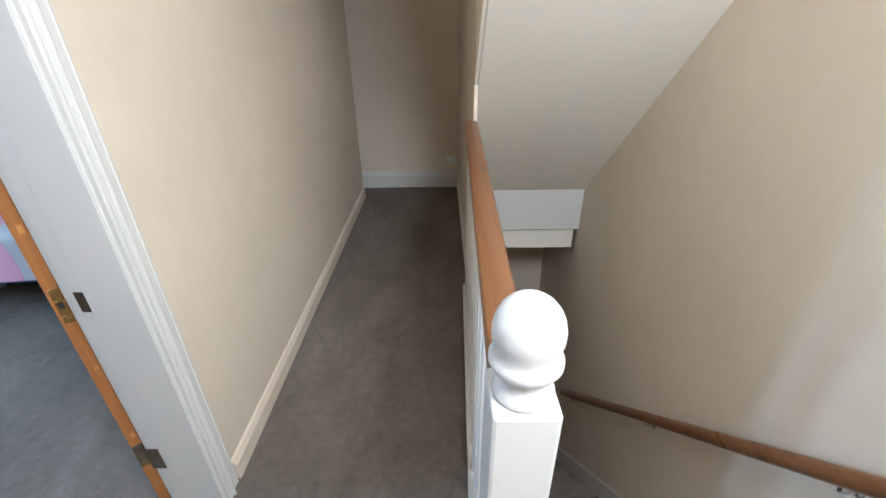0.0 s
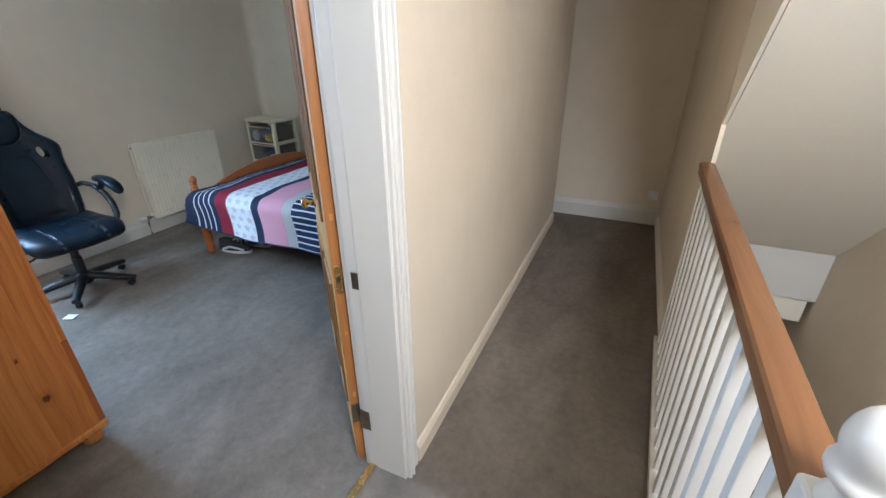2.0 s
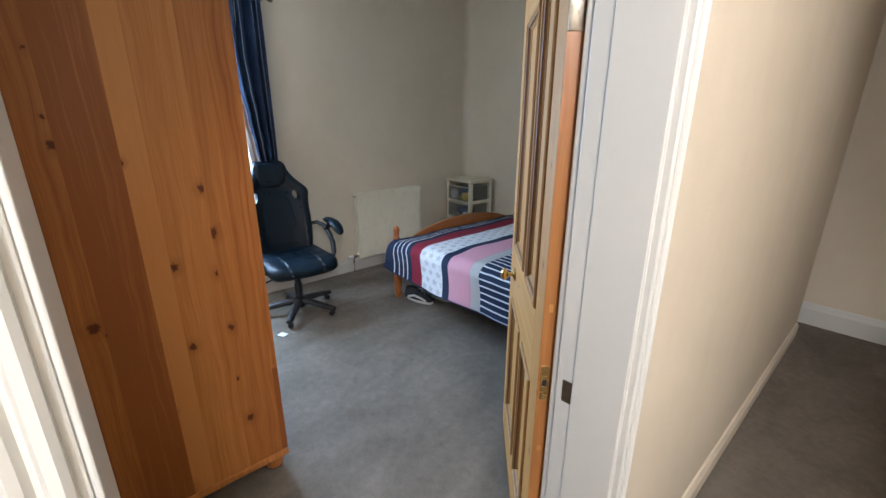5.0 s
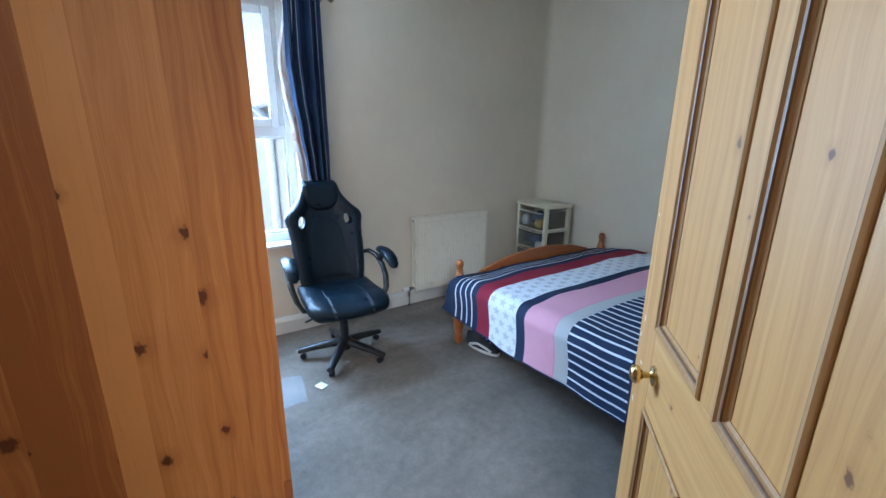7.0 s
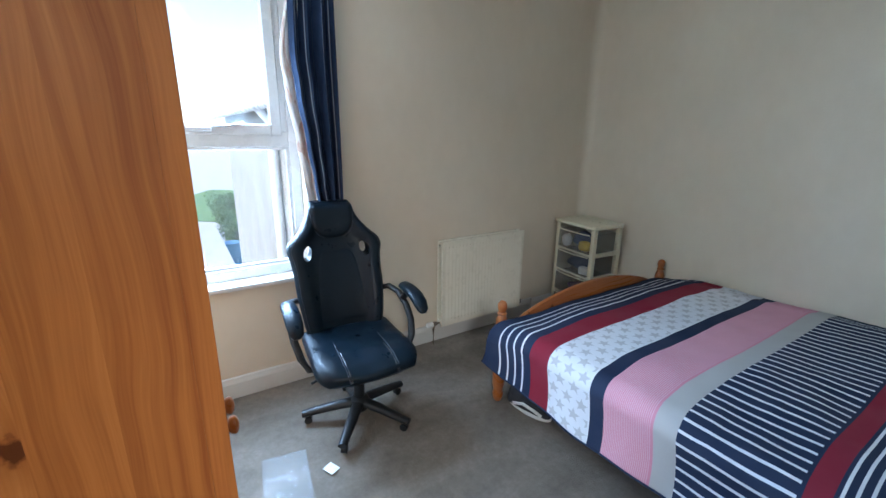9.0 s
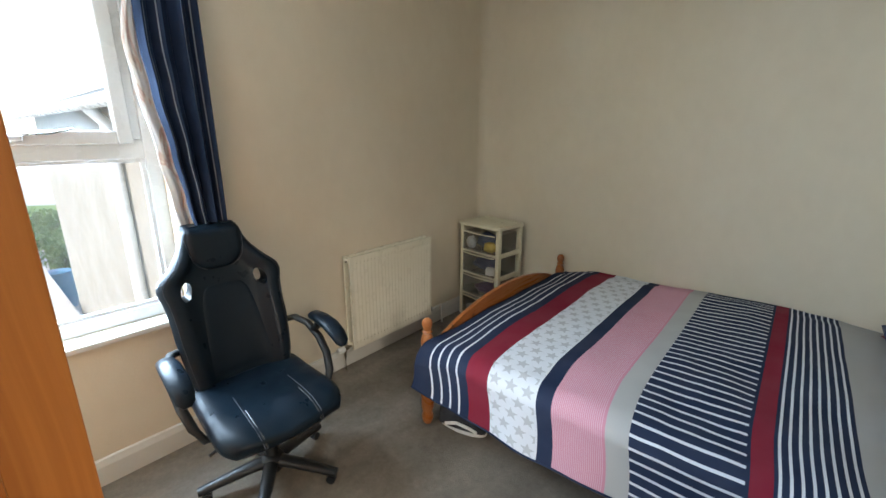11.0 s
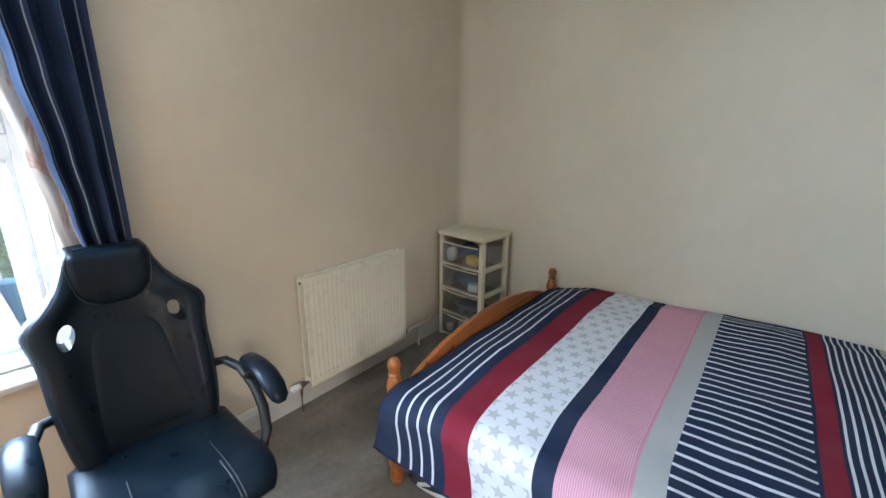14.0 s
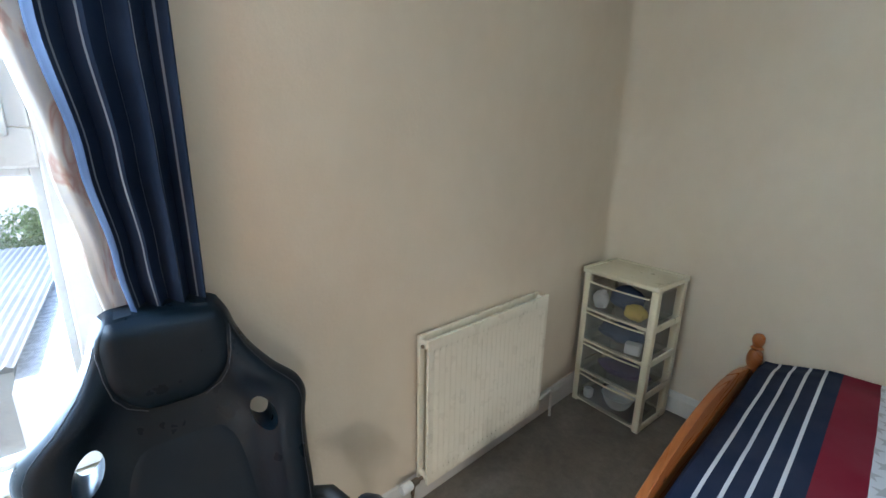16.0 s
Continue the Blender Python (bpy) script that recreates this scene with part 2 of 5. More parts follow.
def star_mask(n, u, v, pitch_u, pitch_v, size):
    """1 inside five-pointed stars set in staggered rows."""
    row = n.math("DIVIDE", v, pitch_v)
    odd = n.math("MULTIPLY", n.math("MODULO", n.math("FLOOR", row), 2.0), 0.5)
    cu = n.math("MULTIPLY", n.math("SUBTRACT", n.math("FRACT", n.math("ADD", n.math("DIVIDE", u, pitch_u), odd)), 0.5), pitch_u)
    cv = n.math("MULTIPLY", n.math("SUBTRACT", n.math("FRACT", row), 0.5), pitch_v)
    rad = n.math("SQRT", n.math("ADD", n.math("MULTIPLY", cu, cu), n.math("MULTIPLY", cv, cv)))
    ang = n.math("PINGPONG", n.math("ADD", n.math("ARCTAN2", cu, cv), 6.2831853), math.pi / 5)
    ix, iy = 0.42 * size * math.cos(math.pi / 5), 0.42 * size * math.sin(math.pi / 5)
    px, py = n.math("MULTIPLY", rad, n.math("COSINE", ang)), n.math("MULTIPLY", rad, n.math("SINE", ang))
    edge = n.math("ADD", n.math("MULTIPLY", px, iy), n.math("MULTIPLY", py, size - ix))
    return n.math("LESS_THAN", edge, iy * size)


def duvet_mat():
    """Printed cotton: bands across the bed, stripes, stars and fine pinstripes."""
    n = Net("printed_duvet_cotton", 0.88)
    u, v, _ = n.split(n.coords("UV"))
    u = n.math("MULTIPLY", u, 4.0)
    v = n.math("MULTIPLY", v, 4.0)
    navy, white, red, pink, grey = (0.012, 0.021, 0.052), (0.66, 0.67, 0.70), (0.20, 0.010, 0.026), (0.56, 0.235, 0.30), (0.42, 0.405, 0.385)
    # u runs from the foot (0) to the head
    bands = [(0.0, navy), (0.405, red), (0.525, white), (0.77, navy), (0.842, pink), (1.05, grey), (1.135, navy), (1.50, red), (1.562, navy), (1.785, grey)]
    col = n.ramp(n.math("DIVIDE", u, 2.2), [(a / 2.2, c) for a, c in bands], True)

    def between(a, b):
        return n.math("MULTIPLY", n.math("GREATER_THAN", u, a), n.math("LESS_THAN", u, b))

    def lines(coord, pitch, width, start=0.0):
        return n.math("LESS_THAN", n.math("FRACT", n.math("DIVIDE", n.math("SUBTRACT", coord, start), pitch)), width / pitch)

    col = n.mix(n.math("MULTIPLY", between(0.18, 0.372), lines(u, 0.056, 0.0115, 0.182)), col, white)
    col = n.mix(n.math("MULTIPLY", between(1.143, 1.493), lines(v, 0.054, 0.0125)), col, white)
    col = n.mix(n.math("MULTIPLY", between(1.573, 1.783), lines(u, 0.0272, 0.0085, 1.575)), col, white)
    col = n.mix(n.math("MULTIPLY", between(0.842, 1.05), n.math("MULTIPLY", lines(u, 0.0075, 0.003), 0.45)), col, (0.68, 0.55, 0.58))
    inset = n.math("SUBTRACT", u, 0.527)
    col = n.mix(n.math("MULTIPLY", between(0.532, 0.764), n.math("MULTIPLY", star_mask(n, inset, v, 0.0815, 0.073, 0.036), 0.85)), col, (0.43, 0.43, 0.44))
    obj = n.coords()
    fade = n.noise(obj, 5.0, 3)
    col = n.mix(n.remap(fade, 0.3, 0.7, 0.0, 0.05), col, (0.30, 0.31, 0.34))
    n.color(col)
    weave = n.noise(obj, 600.0, 2)
    n.bump(n.math("ADD", n.math("MULTIPLY", weave, 0.15), n.noise(n.scaled(obj, (1.0, 0.6, 1.0)), 18.0, 4, 0.6)), 0.35, 0.006)
    n.bsdf.inputs["Specular IOR Level"].default_value = 0.2
    return n.mat


def pillow_mat():
    n = Net("navy_star_cotton", 0.9)
    x, y, z = n.split(n.coords())
    m = star_mask(n, y, n.math("ADD", x, z), 0.085, 0.075, 0.034)
    n.color(n.mix(n.math("MULTIPLY", m, 0.75), (0.020, 0.033, 0.078), (0.085, 0.105, 0.155)))
    n.bump(n.noise(n.coords(), 30.0, 4), 0.35, 0.006)
    return n.mat


def curtain_mat():
    """Dark navy curtain cloth with thin pale woven lines running down it."""
    n = Net("navy_striped_curtain", 0.8)
    u, v, _ = n.split(n.coords("UV"))
    line = n.math("LESS_THAN", n.math("FRACT", n.math("ADD", n.math("MULTIPLY", u, 5.0), 0.35)), 0.055)
    obj = n.coords()
    base = n.ramp(n.noise(obj, 6.0, 3), [(0.3, (0.010, 0.020, 0.046)), (0.7, (0.019, 0.034, 0.072))])
    n.color(n.mix(n.math("MULTIPLY", line, 0.7), base, (0.34, 0.38, 0.44)))
    n.bump(n.noise(n.scaled(obj, (1, 1, 0.2)), 300.0, 2), 0.3, 0.001)
    n.bsdf.inputs["Specular IOR Level"].default_value = 0.15
    return n.mat


def lining_mat():
    n = Net("patterned_lining", 0.85)
    x, y, z = n.split(n.coords())
    f = n.noise(n.join(n.math("MULTIPLY", y, 9.0), n.math("MULTIPLY", z, 2.2), 0.0), 2.0, 3, 0.6, 1.0)
    n.color(n.ramp(f, [(0.36, (0.62, 0.64, 0.68)), (0.52, (0.70, 0.69, 0.66)), (0.60, (0.54, 0.36, 0.31)), (0.66, (0.66, 0.64, 0.62))]))
    return n.mat


DUVET, PILLOW, CURTAIN, LINER = duvet_mat(), pillow_mat(), curtain_mat(), lining_mat()
ROUGHCAST = surface("roughcast_render", (0.21, 0.20, 0.175), (0.31, 0.295, 0.26), 1.5, 9, 0.9, bump=0.9, depth=0.02)
CONCRETE = surface("pale_concrete", (0.27, 0.265, 0.25), (0.38, 0.37, 0.35), 0.8, 12, 0.9, bump=0.4, depth=0.01)
SHEETROOF = surface("weathered_metal_sheet", (0.30, 0.32, 0.33), (0.44, 0.46, 0.47), 1.5, 18, 0.55, 0.2, 0.3)
SLATE = surface("slate", (0.10, 0.12, 0.12), (0.16, 0.18, 0.18), 2.0, 20, 0.6, bump=0.4, depth=0.01)
LAWN = surface("lawn_green", (0.06, 0.12, 0.025), (0.11, 0.19, 0.045), 0.7, 14, 0.9, bump=0.8, depth=0.03)
LEAF = surface("leaf_green", (0.055, 0.11, 0.020), (0.12, 0.19, 0.045), 3.0, 30, 0.6, bump=0.1)
BARK = surface("bark", (0.09, 0.065, 0.045), (0.15, 0.11, 0.08), 4.0, 40, 0.9, bump=0.6, depth=0.01)
BLUEPOT = surface("blue_plastic_bin", (0.04, 0.16, 0.26), (0.07, 0.21, 0.32), 4, 50, 0.5, bump=0.1)


# ---- mesh helpers ----


def mesh_of(name, bm, material, smooth=False):
    me = bpy.data.meshes.new(name)
    bm.to_mesh(me)
    bm.free()
    me.materials.append(material)
    if smooth:
        me.polygons.foreach_set("use_smooth", [True] * len(me.polygons))
    return me


def soft(ob, angle=40):
    """Smooth shading with hard creases kept."""
    me = ob.data
    me.polygons.foreach_set("use_smooth", [True] * len(me.polygons))
    bm = bmesh.new()
    bm.from_mesh(me)
    for e in bm.edges:
        if len(e.link_faces) == 2 and e.calc_face_angle(0) > radians(angle):
            e.smooth = False
    bm.to_mesh(me)
    bm.free()
    return ob


def part(name, bm, material, parent=None, label="", smooth=False):
    ob = new(name, mesh_of(name, bm, material))
    if smooth:
        soft(ob)
    if parent is not None:
        ob.parent = parent
    if label:
        ob["label"] = label
    return ob


def thing(name, label, category, m=None, group="", kind=""):
    ob = new(name)
    ob.empty_display_size = 0.1
    if m is not None:
        ob.matrix_world = m
    return tagged(ob, label, category, group, kind)


def structure(name, bm, material, label="", category=""):
    return tagged(part(name, bm, material), label or name.replace("_", " "), category or name.split("_")[0], kind="structure")


def box(x0, y0, z0, x1, y1, z1, bevel=0.0, segments=2, bm=None):
    """An axis-aligned block with softened edges."""
    b = bmesh.new()
    m = Matrix.Translation(((x0 + x1) / 2, (y0 + y1) / 2, (z0 + z1) / 2)) @ Matrix.Diagonal((abs(x1 - x0), abs(y1 - y0), abs(z1 - z0), 1))
    bmesh.ops.create_cube(b, size=1, matrix=m)
    if bevel:
        bmesh.ops.bevel(b, geom=b.edges[:], offset=bevel, segments=segments, affect="EDGES", profile=0.5)
    return merged(bm, b)


def merged(bm, b):
    if bm is None:
        return b
    me = bpy.data.meshes.new("join")
    b.to_mesh(me)
    b.free()
    bm.from_mesh(me)
    bpy.data.meshes.remove(me)
    return bm


def lathe(profile, steps=24, m=None, bm=None):
    """A turned shape about z from (radius, height) pairs, capped."""
    b = bmesh.new()
    rings = []
    for r, z in profile:
        rings.append([b.verts.new((max(r, 1e-4) * math.cos(2 * math.pi * k / steps), max(r, 1e-4) * math.sin(2 * math.pi * k / steps), z)) for k in range(steps)])
    for a, c in zip(rings, rings[1:]):
        for k in range(steps):
            b.faces.new((a[k], a[(k + 1) % steps], c[(k + 1) % steps], c[k]))
    b.faces.new(rings[0][::-1]), b.faces.new(rings[-1])
    if m is not None:
        b.transform(m)
    return merged(bm, b)


def tube(points, radius, steps=10, bm=None, squash=1.0, up=(0, 0, 1)):
    """A round or flattened bar along a line of points; radius may be a list."""
    b = bmesh.new()
    pts = [Vector(p) for p in points]
    rad = radius if isinstance(radius, (list, tuple)) else [radius] * len(pts)
    rings = []
    for i, p in enumerate(pts):
        d = (pts[min(i + 1, len(pts) - 1)] - pts[max(i - 1, 0)]).normalized()
        side = d.cross(Vector(up))
        side = side.normalized() if side.length > 1e-4 else Vector((1, 0, 0))
        top = side.cross(d).normalized()
        rings.append([b.verts.new(p + side * rad[i] * math.cos(2 * math.pi * k / steps) + top * rad[i] * squash * math.sin(2 * math.pi * k / steps)) for k in range(steps)])
    for a, c in zip(rings, rings[1:]):
        for k in range(steps):
            b.faces.new((a[k], a[(k + 1) % steps], c[(k + 1) % steps], c[k]))
    b.faces.new(rings[0][::-1]), b.faces.new(rings[-1])
    bmesh.ops.recalc_face_normals(b, faces=b.faces[:])
    return merged(bm, b)


def prism(outline, axis, a, c, bevel=0.0, bm=None):
    """A flat outline pushed along an axis: outline in the other two axes, in order."""
    b = bmesh.new()
    place = {"x": lambda p, s: (s, p[0], p[1]), "y": lambda p, s: (p[0], s, p[1]), "z": lambda p, s: (p[0], p[1], s)}[axis]
    lo = [b.verts.new(place(p, a)) for p in outline]
    hi = [b.verts.new(place(p, c)) for p in outline]
    b.faces.new(lo[::-1]), b.faces.new(hi)
    for k in range(len(outline)):
        j = (k + 1) % len(outline)
        b.faces.new((lo[k], lo[j], hi[j], hi[k]))
    bmesh.ops.recalc_face_normals(b, faces=b.faces[:])
    if bevel:
        bmesh.ops.bevel(b, geom=b.edges[:], offset=bevel, segments=2, affect="EDGES", profile=0.5)
    return merged(bm, b)


def smoothstep(a, b, x):
    t = min(1.0, max(0.0, (x - a) / (b - a)))
    return t * t * (3 - 2 * t)


def table(rows, x):
    """A value read from a short table of (x, value), smoothly."""
    if x <= rows[0][0]:
        return rows[0][1]
    for (a, va), (b, vb) in zip(rows, rows[1:]):
        if x <= b:
            return va + (vb - va) * smoothstep(a, b, x)
    return rows[-1][1]

# ---- the house ----
FB = -0.02          # bedroom carpet
WX, NX, EX, SY = -4.0, 3.97, -0.80, 0.10   # bedroom: west, north, east, south faces
HX = -0.635         # landing face of the wall with the door
DY0, DY1, DZ = 0.286, 1.138, 1.99   # clear door opening
CZ = 2.75
STAIR_X0, STAIR_X1 = 0.33, 1.25
END_Y = 4.36


def wall_with_hole(x0, x1, y0, y1, z0, z1, hy0, hy1, hz0, hz1):
    """A wall between two x faces with one opening through it."""
    bm = box(x0, y0, z0, x1, hy0, z1)
    box(x0, hy1, z0, x1, y1, z1, bm=bm)
    if hz0 > z0:
        box(x0, hy0, z0, x1, hy1, hz0, bm=bm)
    box(x0, hy0, hz1, x1, hy1, z1, bm=bm)
    return bm


WIN = (0.42, 1.46, 0.68, 2.36)
structure("wall_west", wall_with_hole(WX - 0.28, WX, SY - 0.2, NX + 0.2, -2.9, CZ + 0.1, *WIN), WALL, "cream papered outer wall with the window", "wall")
structure("wall_north", box(WX, NX, -0.3, EX + 0.165, NX + 0.12, CZ + 0.1), WALL, "cream papered wall beside the bed", "wall")
structure("wall_south", box(WX, SY - 0.15, -0.3, EX, SY, CZ + 0.1), WALL, "cream papered wall behind the wardrobe", "wall")
structure("wall_east", wall_with_hole(EX, HX, -2.1, 4.08, -0.3, CZ + 0.1, DY0 - 0.03, DY1 + 0.03, -0.3, DZ + 0.03), WALL, "cream papered wall between bedroom and landing", "wall")
structure("wall_landing_end", box(-1.4, END_Y, -2.9, 1.37, END_Y + 0.12, CZ + 0.1), WALL, "cream wall closing the landing passage", "wall")
structure("wall_passage_return", box(-1.4, 4.08, -0.3, -1.28, END_Y, CZ + 0.1), WALL, "cream wall of the passage recess", "wall")
structure("wall_stair", box(STAIR_X1, -2.1, -2.9, STAIR_X1 + 0.12, END_Y, CZ + 0.3), WALL, "scuffed cream wall beside the stairs", "wall")
structure("wall_passage_side", box(0.295, 2.46, -2.9, 0.314, END_Y, CZ + 0.1), WALL, "cream wall between passage and stairs", "wall")
structure("wall_landing_south", box(EX + 0.165, -2.1, -0.3, 1.25, -1.98, CZ + 0.1), WALL, "cream landing wall", "wall")
# cove added so the shade between west and north walls blends without a line
COVE = 0.07
cove = [(WX, NX)] + [(WX + COVE - COVE * math.cos(a), NX - COVE + COVE * math.sin(a)) for a in [math.pi / 2 * k / 10 for k in range(11)]]
soft(structure("wall_corner", prism([(WX - 0.004, NX - COVE)] + cove[1:] + [(WX + COVE, NX + 0.004), (WX - 0.004, NX + 0.004)], "z", FB + 0.138, CZ - 0.001), WALL, "cream papered cove added to soften the shading at the wall corner", "wall"))
structure("ceiling_bedroom", box(WX - 0.2, SY - 0.2, CZ, EX + 0.02, NX + 0.15, CZ + 0.1), CEIL, "white painted bedroom ceiling", "ceiling")
structure("ceiling_landing", box(EX + 0.02, -2.1, CZ, STAIR_X1 + 0.1, END_Y + 0.1, CZ + 0.1), CEIL, "white painted landing ceiling", "ceiling")

structure("floor_bedroom", box(WX, SY - 0.05, FB - 0.2, -0.785, NX, FB), CARPET, "grey-brown fitted bedroom carpet", "floor")
structure("floor_landing", prism([(-0.785, -2.0), (STAIR_X1, -2.0), (STAIR_X1, 0.42), (0.22, 0.42), (0.222, 0.7), (0.274, 2.455), (0.30, 2.456), (0.30, END_Y), (-1.3, END_Y), (-1.3, 4.05), (-0.785, 4.05)], "z", -0.25, 0.0), CARPET, "grey-brown fitted landing carpet", "floor")
structure("floor_lower_hall", box(0.2, 2.6, -2.75, STAIR_X1, END_Y, -2.66), CARPET, "carpet at the foot of the stairs", "floor")
structure("wall_under_landing", box(0.214, 0.42, -2.7, 0.295, 2.46, -0.26), WALL, "cream wall below the landing edge", "wall")

# sloping underside of the upper flight, with the boxed beam at its foot
SOF_Y, SOF_Z, SOF_K = 3.366, 0.318, 0.967
structure("soffit", prism([(SOF_Y, SOF_Z), (SOF_Y, SOF_Z + 0.12), (0.95, SOF_Z + 0.12 + SOF_K * (SOF_Y - 0.95)), (0.95, SOF_Z + SOF_K * (SOF_Y - 0.95))], "x", 0.314, STAIR_X1), SOFFIT, "cream sloping underside of the upper stairs", "ceiling")
structure("wall_spandrel", prism([(2.458, 1.2), (0.95, 2.66), (2.458, 2.66)], "x", 0.297, 0.312), SOFFIT, "cream wall under the upper stairs", "wall")
structure("soffit_beam", box(0.315, SOF_Y + 0.004, -0.035, STAIR_X1, SOF_Y + 0.16, SOF_Z + 0.1, 0.006), GLOSS, "white painted boxed beam over the stairs", "beam")
structure("soffit_beam_lower", box(0.315, SOF_Y + 0.03, -0.215, STAIR_X1 - 0.03, SOF_Y + 0.14, -0.036, 0.006), SOFFIT, "cream board under the boxed beam", "beam")

# stairs going down
steps = thing("staircase", "carpeted steep staircase going down between cream walls", "stairs", kind="structure")
RISE, GOING = 0.19, 0.205
for i in range(13):
    y0 = 0.42 + GOING * i
    bm = box(STAIR_X0 - 0.03, y0 - 0.02, -RISE * (i + 1) - 0.22, STAIR_X1 - 0.02, y0 + GOING, -RISE * (i + 1), 0.012)
    part("stair_step", bm, CARPET, steps, smooth=True)
L = GOING * 13
sk = prism([(0.30, 0.02), (0.30, 0.14), (0.42, 0.14), (0.42 + L, 0.14 - RISE * 13), (0.42 + L, -RISE * 13 - 0.15), (0.42, -0.15)], "x", STAIR_X1 - 0.022, STAIR_X1 - 0.002)
part("wall_string", sk, GLOSS, steps, "white painted wall string")

# skirting boards
SKIRT = [(0, 0), (0.018, 0), (0.018, 0.085), (0.012, 0.10), (0.008, 0.112), (0, 0.118)]


def skirting(name, x0, y0, x1, y1, z, out, scale=1.0, mat=None):
    """A moulded board along a wall foot; out: which way it stands off the wall."""
    if x0 == x1:
        bm = prism([(x0 + out * a, z + b * scale) for a, b in SKIRT], "y", y0, y1)
    else:
        bm = prism([(y0 + out * a, z + b * scale) for a, b in SKIRT], "x", x0, x1)
    return structure(name, bm, mat or GLOSS, "cream painted skirting board" if mat else "white gloss painted skirting board", "skirting")


skirting("baseboard_west", WX, SY, WX, NX, FB, 1, 1.15)
skirting("baseboard_north", WX + 0.02, NX, EX, NX, FB, -1, 1.15)
skirting("baseboard_east", EX, DY1 + 0.10, EX, NX - 0.02, FB, -1, 1.15)
skirting("baseboard_landing", HX, 1.225, HX, 4.078, 0, 1, 0.8, WALL)
skirting("baseboard_landing_south", HX, -1.98, HX, 0.19, 0, 1, 0.8, SOFFIT)
skirting("baseboard_end", -1.28, END_Y, 0.295, END_Y, 0, -1, 1.45)
skirting("baseboard_passage", 0.295, 2.47, 0.295, END_Y - 0.02, 0, -1, 0.9, SOFFIT)

# door lining and architraves
lin = thing("door_frame", "white gloss painted door lining with moulded architraves", "door frame", kind="structure")
part("lining", box(EX - 0.004, DY1, FB, HX + 0.004, DY1 + 0.028, DZ, 0.002), GLOSS, lin)
part("lining", box(EX - 0.004, DY0 - 0.028, FB, HX + 0.004, DY0, DZ, 0.002), GLOSS, lin)
part("lining_head", box(EX - 0.004, DY0 - 0.028, DZ, HX + 0.004, DY1 + 0.028, DZ + 0.028, 0.002), GLOSS, lin)
part("door_stop", box(-0.758, DY1 - 0.005, 0.0, HX + 0.002, DY1, DZ, 0.002), GLOSS, lin)
part("door_stop", box(-0.758, DY0, 0.0, HX + 0.002, DY0 + 0.005, DZ, 0.002), GLOSS, lin)
ARCH = [(0.0, 0), (0.0, 0.016), (0.004, 0.021), (0.010, 0.021), (0.013, 0.015), (0.016, 0.015), (0.019, 0.023), (0.024, 0.026), (0.029, 0.023), (0.032, 0.014), (0.036, 0.012), (0.063, 0.012), (0.065, 0.015), (0.070, 0.014), (0.071, 0)]


def architrave(y, way, x, out, name="architrave"):
    bm = prism([(x + out * b, y + way * a) for a, b in ARCH], "z", FB if out < 0 else 0.0, DZ + 0.075)
    return part(name, bm, GLOSS, lin)


architrave(DY1 + 0.006, 1, HX, 1), architrave(DY0 - 0.006, -1, HX, 1)
architrave(DY0 - 0.006, -1, EX, -1), architrave(DY1 + 0.008, 1, EX - 0.006, -1)
for x, out in ((HX, 1), (EX, -1)):
    part("architrave_head", prism([(x + out * b, DZ + 0.006 + a) for a, b in ARCH], "y", DY0 - 0.006, DY1 + 0.006), GLOSS, lin)
part("strike_plate", box(-0.785, DY1 - 0.003, 0.825, -0.759, DY1 - 0.0003, 0.885, 0.001), BRONZE, lin, "dark tarnished metal strike plate")
part("threshold_strip", box(-0.800, DY0, -0.001, -0.772, DY1, 0.006, 0.002), BRASS, lin, "worn brass carpet threshold strip")

# bedroom window
win = thing("window_1", "white plastic framed window with a top opening light", "window", kind="structure")
gx = -4.12
y0, y1, z0, z1 = WIN


def frame_ring(name, ya, yb, za, zb, w, xa, xb, parent, bevel=0.006):
    """Four bars round an opening, one mesh."""
    bm = box(xa, ya, za, xb, ya + w, zb, bevel)
    box(xa, yb - w, za, xb, yb, zb, bevel, bm=bm)
    box(xa, ya + w, za, xb, yb - w, za + w, bevel, bm=bm)
    box(xa, ya + w, zb - w, xb, yb - w, zb, bevel, bm=bm)
    return part(name, bm, UPVC, parent)


fr = frame_ring("window_frame", y0, y1, z0 + 0.02, z1, 0.062, gx - 0.05, gx + 0.03, win)
part("transom", box(gx - 0.05, y0 + 0.06, 1.468, gx + 0.03, y1 - 0.06, 1.555, 0.006), UPVC, win)
part("frame_rebate", box(gx - 0.048, 1.352, 1.556, gx + 0.028, y1 - 0.063, z1 - 0.063, 0.003), UPVC, win)
sash = frame_ring("opening_sash", y0 + 0.05, 1.362, 1.535, z1 - 0.045, 0.058, gx - 0.012, gx + 0.048, win)
frame_ring("glazing_bead", y0 + 0.06, y1 - 0.06, z0 + 0.08, 1.472, 0.02, gx - 0.01, gx + 0.018, win, 0.003)
pane = part("pane", box(gx - 0.012, y0 + 0.06, z0 + 0.08, gx - 0.006, y1 - 0.06, 1.47), PANE, win)
pane2 = part("pane", box(gx + 0.008, y0 + 0.10, 1.585, gx + 0.014, 1.312, z1 - 0.095), PANE, win)
for p in (pane, pane2):
    p.visible_shadow = False
part("stay", tube([(gx + 0.05, 0.95, 1.575), (gx + 0.055, 1.08, 1.582), (gx + 0.052, 1.16, 1.60)], 0.006), STEEL, win, "metal window stay", True)
part("handle", box(gx + 0.048, 0.88, 1.55, gx + 0.075, 1.0, 1.575, 0.006), UPVC, win)
